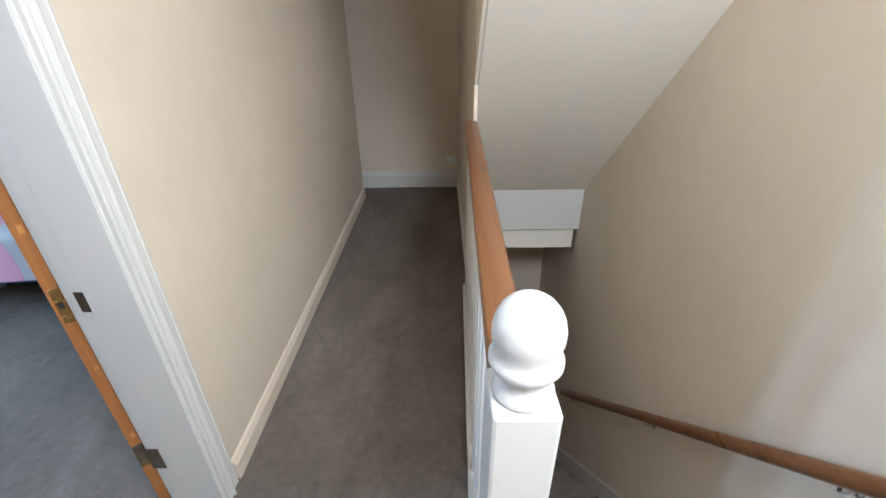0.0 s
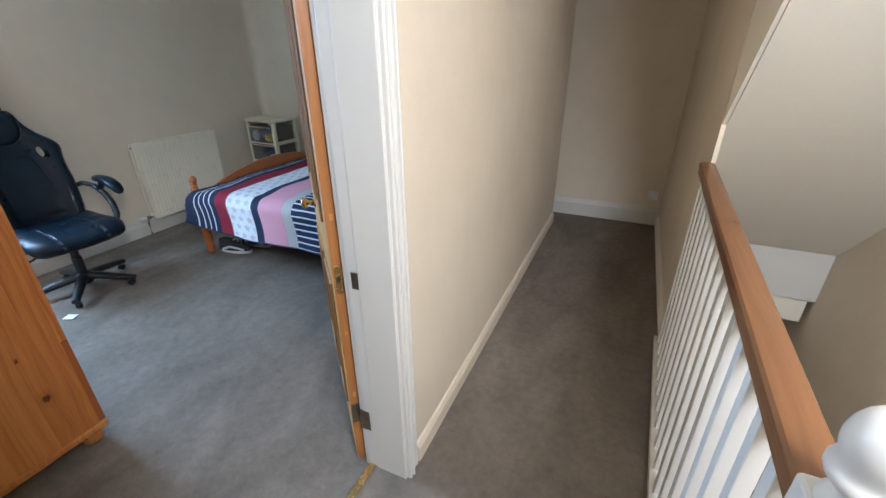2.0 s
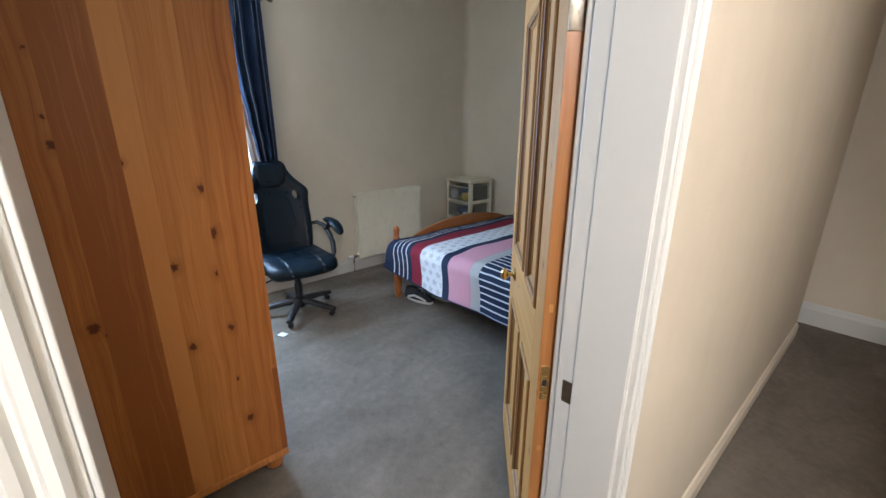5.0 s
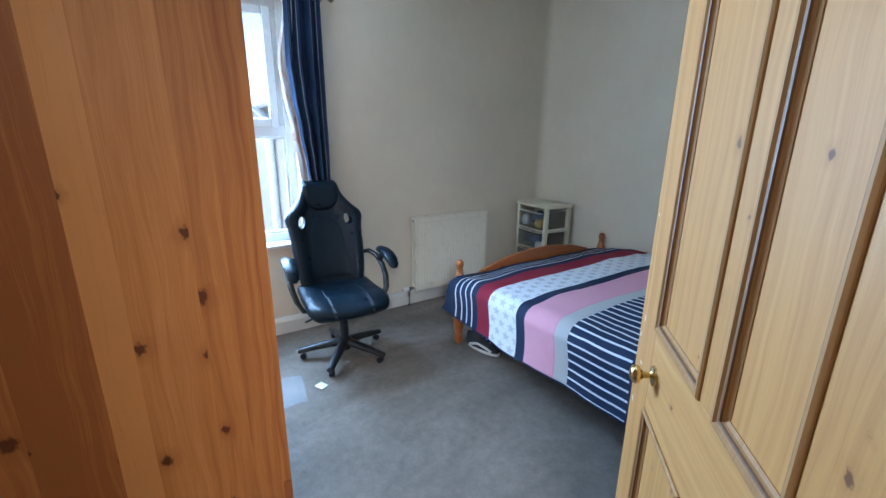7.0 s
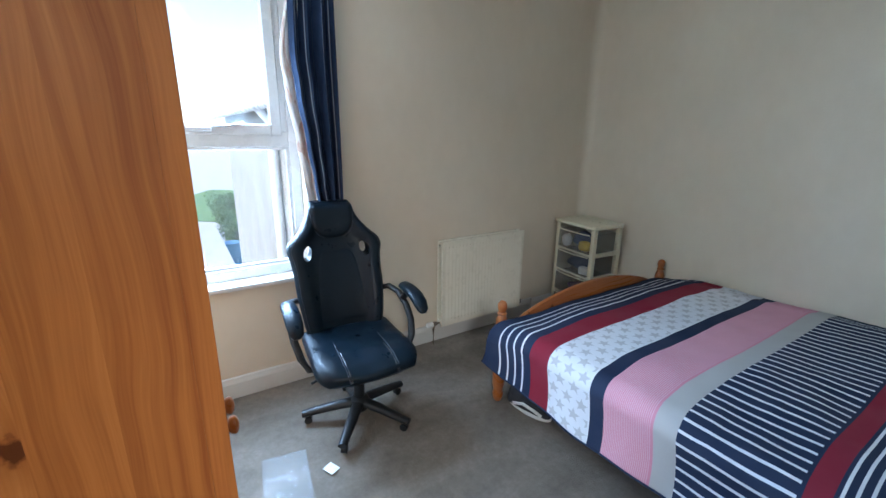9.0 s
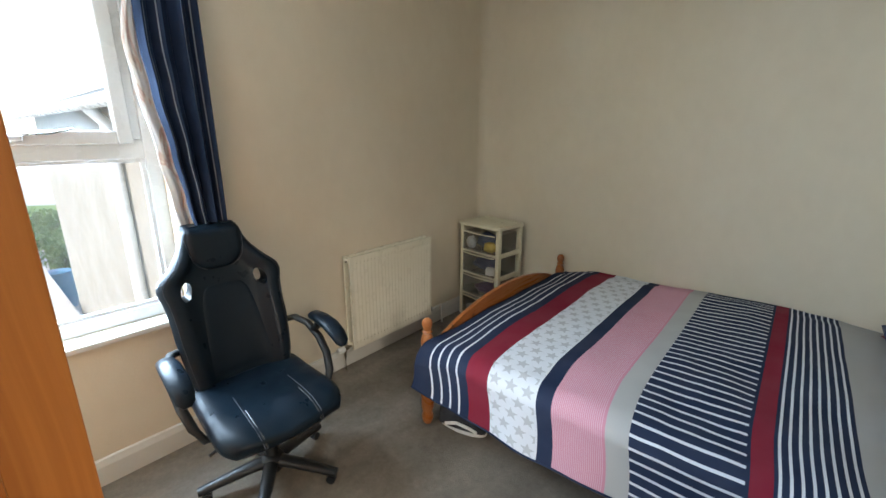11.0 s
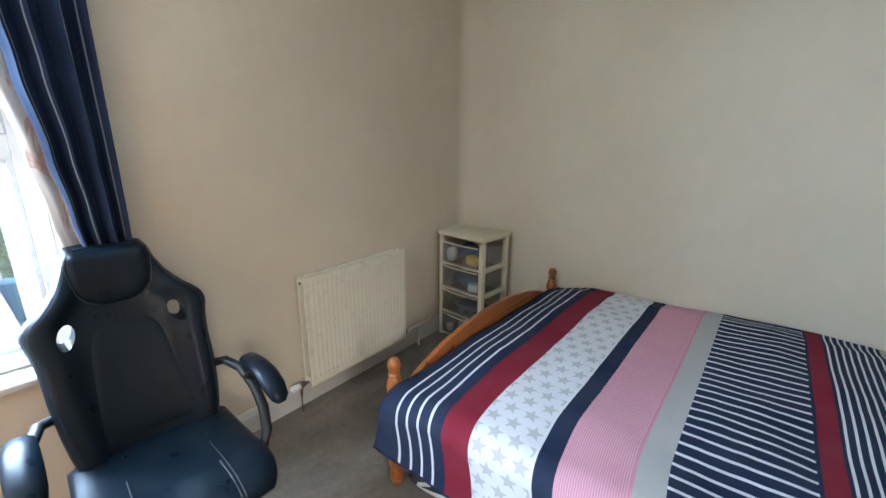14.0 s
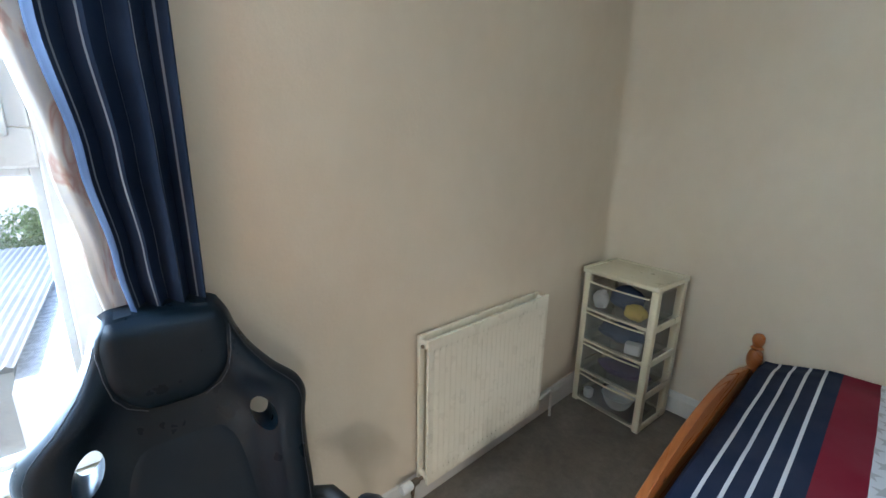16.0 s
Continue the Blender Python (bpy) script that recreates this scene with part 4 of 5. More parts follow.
bm = tube([(RX - 0.03, RY1 - 0.01, RZ0 + 0.025), (RX - 0.03, RY1 + 0.04, RZ0 + 0.025), (RX - 0.032, RY1 + 0.10, RZ0 + 0.028), (RX - 0.035, RY1 + 0.16, RZ0 + 0.03), (RX - 0.038, RY1 + 0.175, RZ0 + 0.015), (RX - 0.038, RY1 + 0.178, FB)], 0.008, 10)
part("pipe", bm, GLOSS, rad, "white painted pipe to the floor", True)
part("lockshield", lathe([(0.010, -0.01), (0.013, 0.0), (0.013, 0.02), (0.008, 0.028)], 12, pose(RX - 0.03, RY1 + 0.025, RZ0 + 0.02)), BLACKPLASTIC, rad, "small dark lockshield cap", True)

# ---- plastic drawer tower ----
tw = thing("drawer_tower", "cream plastic four-drawer tower with clear drawers, filled with odds and ends", "drawer unit", pose(-3.725, 3.765, FB, 0, 0, -5))
TW, TD, TH = 0.44, 0.33, 0.875
hw, hd = TW / 2, TD / 2
levels = [0.03, 0.225, 0.425, 0.625, 0.815]
for sx in (-1, 1):
    for sy in (-1, 1):
        cx, cy = sx * (hw - 0.022), sy * (hd - 0.022)
        part("corner_post", box(cx - 0.02, cy - 0.02, 0, cx + 0.02, cy + 0.02, TH - 0.03, 0.008), CREAMPLASTIC, tw, "", True)
lid = box(-hw - 0.006, -hd - 0.012, TH - 0.035, hw + 0.006, hd + 0.006, TH - 0.008, 0.012, 3)
for a in (box(-hw - 0.004, -hd - 0.010, TH - 0.012, -hw + 0.014, hd + 0.004, TH, 0.005), box(hw - 0.014, -hd - 0.010, TH - 0.012, hw + 0.004, hd + 0.004, TH, 0.005), box(-hw + 0.014, hd - 0.014, TH - 0.012, hw - 0.014, hd + 0.004, TH, 0.005)):
    merged(lid, a)
part("top_tray", lid, CREAMPLASTIC, tw, "", True)
for z in levels[:-1]:
    bm = box(-hw + 0.03, -hd + 0.004, z - 0.014, hw - 0.03, -hd + 0.022, z + 0.006, 0.004)
    for sx in (-1, 1):
        box(sx * (hw - 0.006) - 0.006, -hd + 0.035, z - 0.018, sx * (hw - 0.006) + 0.006, hd - 0.035, z + 0.02, 0.004, bm=bm)
    box(-hw + 0.03, hd - 0.02, z - 0.014, hw - 0.03, hd - 0.006, z + 0.006, 0.004, bm=bm)
    part("shelf_rail", bm, CREAMPLASTIC, tw, "", True)
for k, z in enumerate(levels[:-1]):
    h = levels[k + 1] - z - 0.03
    bm = bmesh.new()
    segs = 10
    outer = []
    for s in range(segs + 1):
        t = -1 + 2 * s / segs
        outer.append((t * (hw - 0.045), -hd - 0.002 - 0.016 * (1 - t * t)))
    ring = outer + [(hw - 0.045, hd - 0.03), (-hw + 0.045, hd - 0.03)]
    lo = [bm.verts.new((x, y, z + 0.008)) for x, y in ring]
    hi = [bm.verts.new((x, y, z + 0.008 + h)) for x, y in ring]
    bm.faces.new(lo[::-1])
    for a in range(len(ring)):
        b = (a + 1) % len(ring)
        bm.faces.new((lo[a], lo[b], hi[b], hi[a]))
    bmesh.ops.recalc_face_normals(bm, faces=bm.faces[:])
    dr = part("drawer", bm, FROST, tw, "clear plastic drawer")
    lip = tube([(x, y - 0.004, z + 0.008 + h) for x, y in outer], 0.006, 8, squash=0.8)
    part("lip", lip, CREAMPLASTIC, dr, "", True)


def lump(r, squash, seed, cuts=3):
    bm = bmesh.new()
    bmesh.ops.create_icosphere(bm, subdivisions=cuts, radius=r)
    for v in bm.verts:
        k = 1 + 0.22 * noise.noise(v.co * (2.2 / r) + Vector((seed, 0, 0))) + 0.08 * noise.noise(v.co * (6 / r) + Vector((0, seed, 0)))
        v.co = Vector((v.co.x * k * squash[0], v.co.y * k * squash[1], v.co.z * k * squash[2]))
    low = min(v.co.z for v in bm.verts)
    for v in bm.verts:
        v.co.z -= low
    return bm


tm = tw.matrix_world.copy()


def content(name, label, category, bm, mat, x, y, level, rz=0):
    ob = part(name, bm, mat, None, "", True)
    ob.matrix_world = tm @ pose(x, y, levels[level] + 0.010, 0, 0, rz)
    return tagged(ob, label, category, "odds and ends in the drawer tower")


content("soft_toy", "small white plush toy in the top drawer", "toy", lump(0.045, (1, 0.9, 1.25), 1.0), WHITEPLUSH, -0.12, -0.12, 3)
content("soft_toy", "small yellow plush toy in the top drawer", "toy", lump(0.05, (1.2, 0.9, 0.9), 4.0), YELLOW, 0.09, -0.12, 3)
content("folded_cloth", "dark blue folded cloth in a drawer", "cloth", lump(0.08, (1.2, 0.9, 0.9), 7.0), BLUECLOTH, -0.01, -0.03, 3)
content("folded_cloth", "dark blue folded cloth in a drawer", "cloth", lump(0.09, (1.5, 1.0, 0.55), 9.0), BLUECLOTH, -0.02, -0.03, 2)
content("small_box", "small patterned white box in a drawer", "box", box(-0.04, -0.03, 0, 0.04, 0.03, 0.06, 0.004), WHITEPLASTIC, 0.10, -0.11, 2, 15)
content("folded_cloth", "dull purple folded cloth in a drawer", "cloth", lump(0.09, (1.6, 1.1, 0.35), 12.0), PURPLE, 0.02, -0.02, 1)
bowl = [(0.055, 0.0), (0.075, 0.03), (0.092, 0.075), (0.096, 0.078), (0.092, 0.080), (0.072, 0.034), (0.05, 0.008), (0.0, 0.006)]
content("bowl", "white plastic bowl in the bottom drawer", "bowl", lathe(bowl, 24), WHITEPLASTIC, 0.03, -0.06, 0)
content("jar", "small pale round jar in the bottom drawer", "jar", lathe([(0.02, 0), (0.028, 0.01), (0.03, 0.05), (0.022, 0.06), (0.004, 0.062)], 16), WHITEPLUSH, -0.13, -0.12, 0)

# ---- shoes under the bed ----


def trainer(m):
    sh = thing("trainer", "black and white trainer lying under the bed edge", "shoe", m, "pair of trainers under the bed")
    L_, n_, c_ = 0.28, 18, 14
    bm = bmesh.new()
    rings = []
    for i in range(n_ + 1):
        t = i / n_
        x = -L_ / 2 + L_ * t
        w = 0.040 + 0.010 * math.sin(math.pi * min(1, t * 1.1)) if t < 0.9 else 0.046 - 0.20 * (t - 0.9)
        if t < 0.06:
            w *= 0.7 + 5 * t
        h = table([(0.0, 0.085), (0.2, 0.098), (0.4, 0.095), (0.6, 0.07), (0.85, 0.045), (1.0, 0.02)], t)
        rings.append([bm.verts.new((x, w * math.cos(a) * (1 - 0.25 * max(0, math.sin(a))), 0.026 + max(0, h * math.sin(a)))) for a in [math.pi * k / c_ for k in range(c_ + 1)]])
    for a, b in zip(rings, rings[1:]):
        for k in range(c_):
            bm.faces.new((a[k], b[k], b[k + 1], a[k + 1]))
    bm.faces.new(rings[0]), bm.faces.new(rings[-1][::-1])
    bmesh.ops.recalc_face_normals(bm, faces=bm.faces[:])
    part("upper", bm, BLACKCLOTH, sh, "black fabric upper", True)
    out = []
    for k in range(28):
        a = 2 * math.pi * k / 28
        out.append((0.143 * math.cos(a), (0.050 + 0.008 * math.cos(a)) * math.sin(a)))
    part("sole", prism(out, "z", 0.0, 0.024, 0.006), RUBBER, sh, "white rubber sole", True)
    for s in (-1, 1):
        part("side_stripe", tube([(-0.09, s * 0.047, 0.035), (-0.02, s * 0.050, 0.062), (0.05, s * 0.047, 0.05), (0.10, s * 0.044, 0.034)], 0.007, 8, squash=1.4), RUBBER, sh, "white side stripe", True)
    part("laces", tube([(0.0, -0.018, 0.115), (0.018, 0.018, 0.108), (0.035, -0.018, 0.100), (0.052, 0.018, 0.092), (0.068, -0.016, 0.082)], 0.004, 6), RUBBER, sh, "white laces", True)
    return sh


trainer(pose(-2.95, 2.392, FB, 0, 0, 14))
trainer(pose(-2.89, 2.56, FB, 0, 0, 6))

# ---- swivel chair ----
chair = thing("office_chair", "black faux leather racing style swivel chair on a five-arm base", "chair", pose(-3.43, 1.522, FB, 0, 0, -4))
HALF = [(0.44, 0.215), (0.55, 0.236), (0.70, 0.252), (0.80, 0.256), (0.87, 0.264), (0.925, 0.276), (0.965, 0.262), (1.01, 0.214), (1.06, 0.172), (1.11, 0.146), (1.155, 0.131), (1.18, 0.116)]
HOLES = [(-0.166, 0.908), (0.166, 0.908)]
HOLE_A, HOLE_B, HOLE_TILT = 0.025, 0.040, 0.25
BACK_Z0, BACK_Z1 = 0.44, 1.18


def flowing(rows, x):
    """A value read from a table of (x, value) along a flowing curve."""
    k = max(i for i in range(len(rows) - 1) if rows[i][0] <= x or i == 0)
    (a, va), (b, vb) = rows[k], rows[k + 1]
    pa, pb = rows[max(k - 1, 0)], rows[min(k + 2, len(rows) - 1)]
    ma, mb = (vb - pa[1]) / (b - pa[0]) * (b - a), (pb[1] - va) / (pb[0] - a) * (b - a)
    t = min(1.0, max(0.0, (x - a) / (b - a)))
    return va * (2 * t**3 - 3 * t**2 + 1) + ma * (t**3 - 2 * t**2 + t) + vb * (3 * t**2 - 2 * t**3) + mb * (t**3 - t**2)


def back_x(y, z):
    """Depth of the backrest's front: leaning back, padded wings curving forward."""
    lean = -0.215 - 0.20 * smoothstep(0.42, 1.25, z) - 0.02 * math.sin(3.0 * (z - 0.45))
    t = min(1.0, abs(y) / flowing(HALF, z))
    low = 1 - smoothstep(0.98, 1.12, z)
    wing = (0.060 * t**2.2 + 0.020 * math.exp(-((t - 0.74) / 0.16) ** 2)) * (0.25 + 0.75 * low)
    return lean + wing - 0.040 * max(0.0, (t - 0.86) / 0.14) ** 2 - 0.03 * smoothstep(1.15, 1.18, z) ** 2


def hole_q(y, z):
    """How far a point lies from the nearer hole's middle, 1 on its rim; and that hole."""
    best = None
    for hy, hz in HOLES:
        a = HOLE_TILT if hy > 0 else -HOLE_TILT
        u, v = (y - hy) * math.cos(a) + (z - hz) * math.sin(a), (z - hz) * math.cos(a) - (y - hy) * math.sin(a)
        q = math.hypot(u / HOLE_A, v / HOLE_B)
        if best is None or q < best[0]:
            best = (q, hy, hz)
    return best


def backrest_bm(thick=0.075):
    """A thick padded shell with two holes through it."""
    bm = bmesh.new()
    nz, ny = 96, 72
    flat, faces = [], []
    for i in range(nz + 1):
        z = BACK_Z0 + (BACK_Z1 - BACK_Z0) * i / nz
        w = flowing(HALF, z)
        for j in range(ny + 1):
            flat.append([w * (-1 + 2 * j / ny), z])
    for i in range(nz):
        for j in range(ny):
            q = [i * (ny + 1) + j, i * (ny + 1) + j + 1, (i + 1) * (ny + 1) + j + 1, (i + 1) * (ny + 1) + j]
            if hole_q(sum(flat[k][0] for k in q) / 4, sum(flat[k][1] for k in q) / 4)[0] > 1:
                faces.append(q)
    count = collections.Counter(tuple(sorted((q[k], q[(k + 1) % 4]))) for q in faces for k in range(4))
    rim = {k for e, c in count.items() if c == 1 for k in e}
    for k in rim:
        q, hy, hz = hole_q(*flat[k])
        if 0.3 < q < 1.9:
            flat[k] = [hy + (flat[k][0] - hy) / q, hz + (flat[k][1] - hz) / q]
    used = sorted({k for q in faces for k in q})
    front = {k: bm.verts.new((back_x(*flat[k]), *flat[k])) for k in used}
    rear = {}
    for k in used:
        y, z = flat[k]
        t = min(1.0, abs(y) / flowing(HALF, z))
        rear[k] = bm.verts.new((back_x(y * 0.9, z) - thick * (1 - 0.45 * max(0.0, (t - 0.8) / 0.2) ** 2), y, z))
    for q in faces:
        bm.faces.new([front[k] for k in q]), bm.faces.new([rear[k] for k in q[::-1]])
    for q in faces:
        for k in range(4):
            a, b = q[k], q[(k + 1) % 4]
            if count[tuple(sorted((a, b)))] == 1:
                bm.faces.new((front[b], front[a], rear[a], rear[b]))
    bmesh.ops.recalc_face_normals(bm, faces=bm.faces[:])
    return bm


back = part("backrest", backrest_bm(), LEATHER, chair, "", True)


def pad(rows, lift, puff, name, mat, parent, label=""):
    """A padded panel laid on the backrest: rows of (z, half width)."""
    bm = bmesh.new()
    z0, z1 = rows[0][0], rows[-1][0]
    nz, ny = 22, 18
    g = []
    for i in range(nz + 1):
        z = z0 + (z1 - z0) * i / nz
        w = flowing(rows, z)
        row = []
        for j in range(ny + 1):
            t = -1 + 2 * j / ny
            e = (1 - abs(t) ** 4) * (1 - abs(-1 + 2 * i / nz) ** 4)
            row.append(bm.verts.new((back_x(w * t, z) + lift * (e > 0) + puff * e - 0.004 * (e <= 0), w * t, z)))
        g.append(row)
    for i in range(nz):
        for j in range(ny):
            bm.faces.new((g[i][j], g[i][j + 1], g[i + 1][j + 1], g[i + 1][j]))
    bmesh.ops.recalc_face_normals(bm, faces=bm.faces[:])
    ob = part(name, bm, mat, parent, label, True)
    if sum(p.normal.x for p in ob.data.polygons) < 0:
        ob.data.flip_normals()
    return ob


pad([(0.975, 0.030), (0.985, 0.062), (1.005, 0.090), (1.04, 0.110), (1.09, 0.119), (1.14, 0.122), (1.178, 0.114)], 0.002, 0.022, "headrest_pad", LEATHER, chair, "rounded tongue-shaped headrest pad")
pad([(0.50, 0.145), (0.62, 0.140), (0.76, 0.128), (0.86, 0.112), (0.90, 0.085), (0.915, 0.05)], 0.001, 0.006, "back_centre", MESHCLOTH, chair, "black mesh centre panel")
for s in (-1, 1):
    line = [(back_x(s * w, z) + 0.005, s * w, z) for z, w in [(1.17, 0.122), (1.12, 0.126), (1.07, 0.119), (1.03, 0.110), (1.0, 0.090), (0.98, 0.055)]]
    part("stitching", tube(line, 0.0013, 6), STITCH, chair, "pale stitched seam", True)
    line = [(back_x(s * (flowing(HALF, z) * 0.93), z) + 0.002, s * (flowing(HALF, z) * 0.93), z) for z in [0.50 + 0.022 * k for k in range(30)]]
    part("stitching", tube(line, 0.0009, 6), STITCH, chair, "pale stitched seam", True)


def seat_bm():
    bm = bmesh.new()
    n = 30
    g_top = []
    for i in range(n + 1):
        u = -1 + 2 * i / n
        row = []
        for j in range(n + 1):
            v = -1 + 2 * j / n
            wide = 0.262 + 0.010 * u - 0.05 * max(0, u) ** 6
            x = 0.035 + 0.262 * u - 0.03 * max(0, u) * v * v
            y = wide * v
            z = 0.482 + 0.020 * abs(v) ** 2 - 0.045 * max(0, u) ** 4 - 0.030 * abs(v) ** 8 + 0.006 * noise.noise((x * 9, y * 9, 2.0))
            row.append((x, y, z))
        g_top.append(row)
    def layer(z_off, shrink, flat=None):
        return [[bm.verts.new((0.035 + (x - 0.035) * shrink, y * shrink, z + z_off if flat is None else flat)) for x, y, z in row] for row in g_top]
    top, low = layer(0, 1.0), layer(0, 0.90, 0.385)
    for g, flip in ((top, False), (low, True)):
        for i in range(n):
            for j in range(n):
                f = (g[i][j], g[i + 1][j], g[i + 1][j + 1], g[i][j + 1])
                bm.faces.new(f[::-1] if flip else f)
    def rim(g):
        return [g[0][j] for j in range(n)] + [g[i][n] for i in range(n)] + [g[n][j] for j in range(n, 0, -1)] + [g[i][0] for i in range(n, 0, -1)]
    a, b = rim(top), rim(low)
    mids = [bm.verts.new(((p.co.x * 0.6 + q.co.x * 0.4 - 0.035) * 1.045 + 0.035, (p.co.y * 0.6 + q.co.y * 0.4) * 1.045, p.co.z * 0.55 + q.co.z * 0.45)) for p, q in zip(a, b)]
    for k in range(len(a)):
        j = (k + 1) % len(a)
        bm.faces.new((a[k], a[j], mids[j], mids[k])), bm.faces.new((mids[k], mids[j], b[j], b[k]))
    bmesh.ops.recalc_face_normals(bm, faces=bm.faces[:])
    return bm


seat = part("seat", seat_bm(), LEATHER, chair)
seat.data.polygons.foreach_set("use_smooth", [True] * len(seat.data.polygons))
for s in (-1, 1):
    part("stitching", tube([(-0.02, s * 0.125, 0.492), (0.10, s * 0.130, 0.490), (0.20, s * 0.132, 0.480), (0.27, s * 0.130, 0.458), (0.302, s * 0.126, 0.42)], 0.0022, 6), STITCH, chair, "pale stitched seam", True)
    part("seam", tube([(0.10, s * 0.118, 0.486), (0.19, s * 0.120, 0.478), (0.268, s * 0.119, 0.456), (0.30, s * 0.117, 0.42)], 0.0045, 8), BLACKPLASTIC, chair, "puckered seam", True)
for s in (-1, 1):
    y = s * 0.328
    pts = [(-0.135, y, 0.706), (-0.105, y, 0.714), (-0.03, y, 0.718), (0.05, y, 0.710), (0.11, y, 0.686), (0.148, y, 0.656), (0.160, y, 0.640)]
    part("arm_pad", tube(pts, [0.022, 0.036, 0.041, 0.042, 0.040, 0.032, 0.014], 18, squash=0.62), LEATHER, chair, "padded black armrest", True)
    pts = [(-0.285, s * 0.245, 0.655), (-0.24, s * 0.285, 0.672), (-0.16, s * 0.315, 0.655), (-0.07, s * 0.325, 0.605), (0.0, s * 0.322, 0.545), (0.05, s * 0.305, 0.475), (0.07, s * 0.275, 0.415), (0.04, s * 0.21, 0.388)]
    part("arm_support", tube(pts, 0.020, 12, squash=0.8), BLACKPLASTIC, chair, "curved black plastic arm", True)
    part("arm_stub", tube([(-0.115, s * 0.322, 0.632), (-0.085, s * 0.326, 0.655), (-0.05, s * 0.328, 0.702)], [0.022, 0.020, 0.026], 12, squash=0.8), BLACKPLASTIC, chair, "", True)
part("tilt_mechanism", box(-0.12, -0.09, 0.335, 0.13, 0.09, 0.388, 0.012), BLACKPLASTIC, chair, "", True)
part("lever", tube([(0.05, -0.09, 0.355), (0.06, -0.20, 0.350), (0.07, -0.27, 0.335)], 0.007, 8), BLACKPLASTIC, chair, "", True)
part("gas_lift", lathe([(0.030, 0.10), (0.030, 0.25), (0.024, 0.255), (0.024, 0.34)], 20), BLACKPLASTIC, chair, "", True)
part("hub", lathe([(0.045, 0.055), (0.055, 0.07), (0.055, 0.12), (0.040, 0.135), (0.030, 0.14)], 24), BLACKPLASTIC, chair, "", True)
for a in (-106, -34, 38, 110, 182):
    m = Matrix.Rotation(radians(a), 4, "Z")
    pts = [m @ Vector(p) for p in ((0.03, 0, 0.104), (0.12, 0, 0.094), (0.22, 0, 0.078), (0.315, 0, 0.060))]
    part("base_arm", tube(pts, [0.034, 0.031, 0.027, 0.023], 14, squash=0.8), BLACKPLASTIC, chair, "", True)
    bm = lathe([(0.012, -0.016), (0.021, -0.014), (0.021, 0.014), (0.012, 0.016)], 16, m @ pose(0.285, 0, 0.0212, 90, 0, 0))
    part("castor", bm, BLACKPLASTIC, chair, "", True)

# ---- litter on the carpet ----
FILM = clear("clear_plastic_film", (0.75, 0.82, 0.88), 0.05, 0.07)


def sleeve_bm(w, d):
    """A thin rumpled sheet with a folded edge, lying on the floor."""
    bm = bmesh.new()
    n = 22
    g = [[None] * (n + 1) for _ in range(n + 1)]
    for i in range(n + 1):
        for j in range(n + 1):
            x, y = (i / n - 0.5) * w, (j / n - 0.5) * d
            z = 0.004 + 0.012 * abs(noise.noise((x * 11, y * 9, 3.0))) + 0.012 * (1 - smoothstep(0.0, 0.08, j / n))
            g[i][j] = bm.verts.new((x, y + 0.012 * noise.noise((x * 6, 1.0, y * 4)), z))
    for i in range(n):
        for j in range(n):
            bm.faces.new((g[i][j], g[i + 1][j], g[i + 1][j + 1], g[i][j + 1]))
    return bm


sleeve = part("plastic_sleeve", sleeve_bm(0.21, 0.34), FILM, None, "", True)
sleeve.matrix_world = pose(-3.17, 1.055, FB, 0, 0, 82)
tagged(sleeve, "clear rumpled plastic sleeve lying on the carpet", "plastic sleeve")
sleeve.modifiers.new("thick", "SOLIDIFY").thickness = 0.0006
bm = box(-0.032, -0.026, 0.0, 0.032, 0.026, 0.0015)
for v in bm.verts:
    v.co.z += 0.006 * (v.co.x / 0.032) ** 2
scrap = part("paper_scrap", bm, WHITEPLASTIC)
scrap.matrix_world = pose(-3.128, 1.252, FB + 0.002, 0, 0, 25)
tagged(scrap, "small white scrap of paper on the carpet", "paper")

# ---- curtain ----
LEFT_EDGE = [(0.80, 1.525), (0.95, 1.52), (1.10, 1.505), (1.28, 1.485), (1.49, 1.458), (1.76, 1.422), (1.95, 1.405), (2.36, 1.415)]


def cloth(z0, z1, edge, width, x, amp, folds, n=64, phase=0.0):
    bm = bmesh.new()
    uvl = bm.loops.layers.uv.new("UVMap")
    rows, uv = [], {}
    nz = 50
    for i in range(nz + 1):
        z = z0 + (z1 - z0) * i / nz
        a, b = edge(z), width(z)
        row = []
        for j in range(n + 1):
            t = j / n
            w = math.sin(2 * math.pi * folds * t + phase + 0.5 * math.sin(2.0 * z))
            y = a + (b - a) * (t + 0.018 * math.sin(4 * math.pi * folds * t + phase))
            v = bm.verts.new((x + amp * w + 0.012 * noise.noise((t * 6, z * 1.5, 0)), y, z))
            uv[v] = (t, z)
            row.append(v)
        rows.append(row)
    for i in range(nz):
        for j in range(n):
            f = bm.faces.new((rows[i][j], rows[i][j + 1], rows[i + 1][j + 1], rows[i + 1][j]))
            for l in f.loops:
                l[uvl].uv = uv[l.vert]
    return bm


cur = thing("curtain", "dark navy curtain with thin pale stripes, drawn to one side", "curtain")
c1 = part("curtain_cloth", cloth(0.80, 2.365, lambda z: table(LEFT_EDGE, z), lambda z: 1.645, -3.925, 0.028, 3.2), CURTAIN, cur, "", True)
c1.modifiers.new("thick", "SOLIDIFY").thickness = 0.004
c2 = part("curtain_lining", cloth(0.82, 2.36, lambda z: table(LEFT_EDGE, z) - 0.050 * (1 - smoothstep(1.95, 2.3, z)) * smoothstep(0.80, 1.1, z) + 0.004, lambda z: table(LEFT_EDGE, z) + 0.07, -3.962, 0.007, 1.6, 24), LINER, cur, "pale patterned lining turned out along the edge", True)
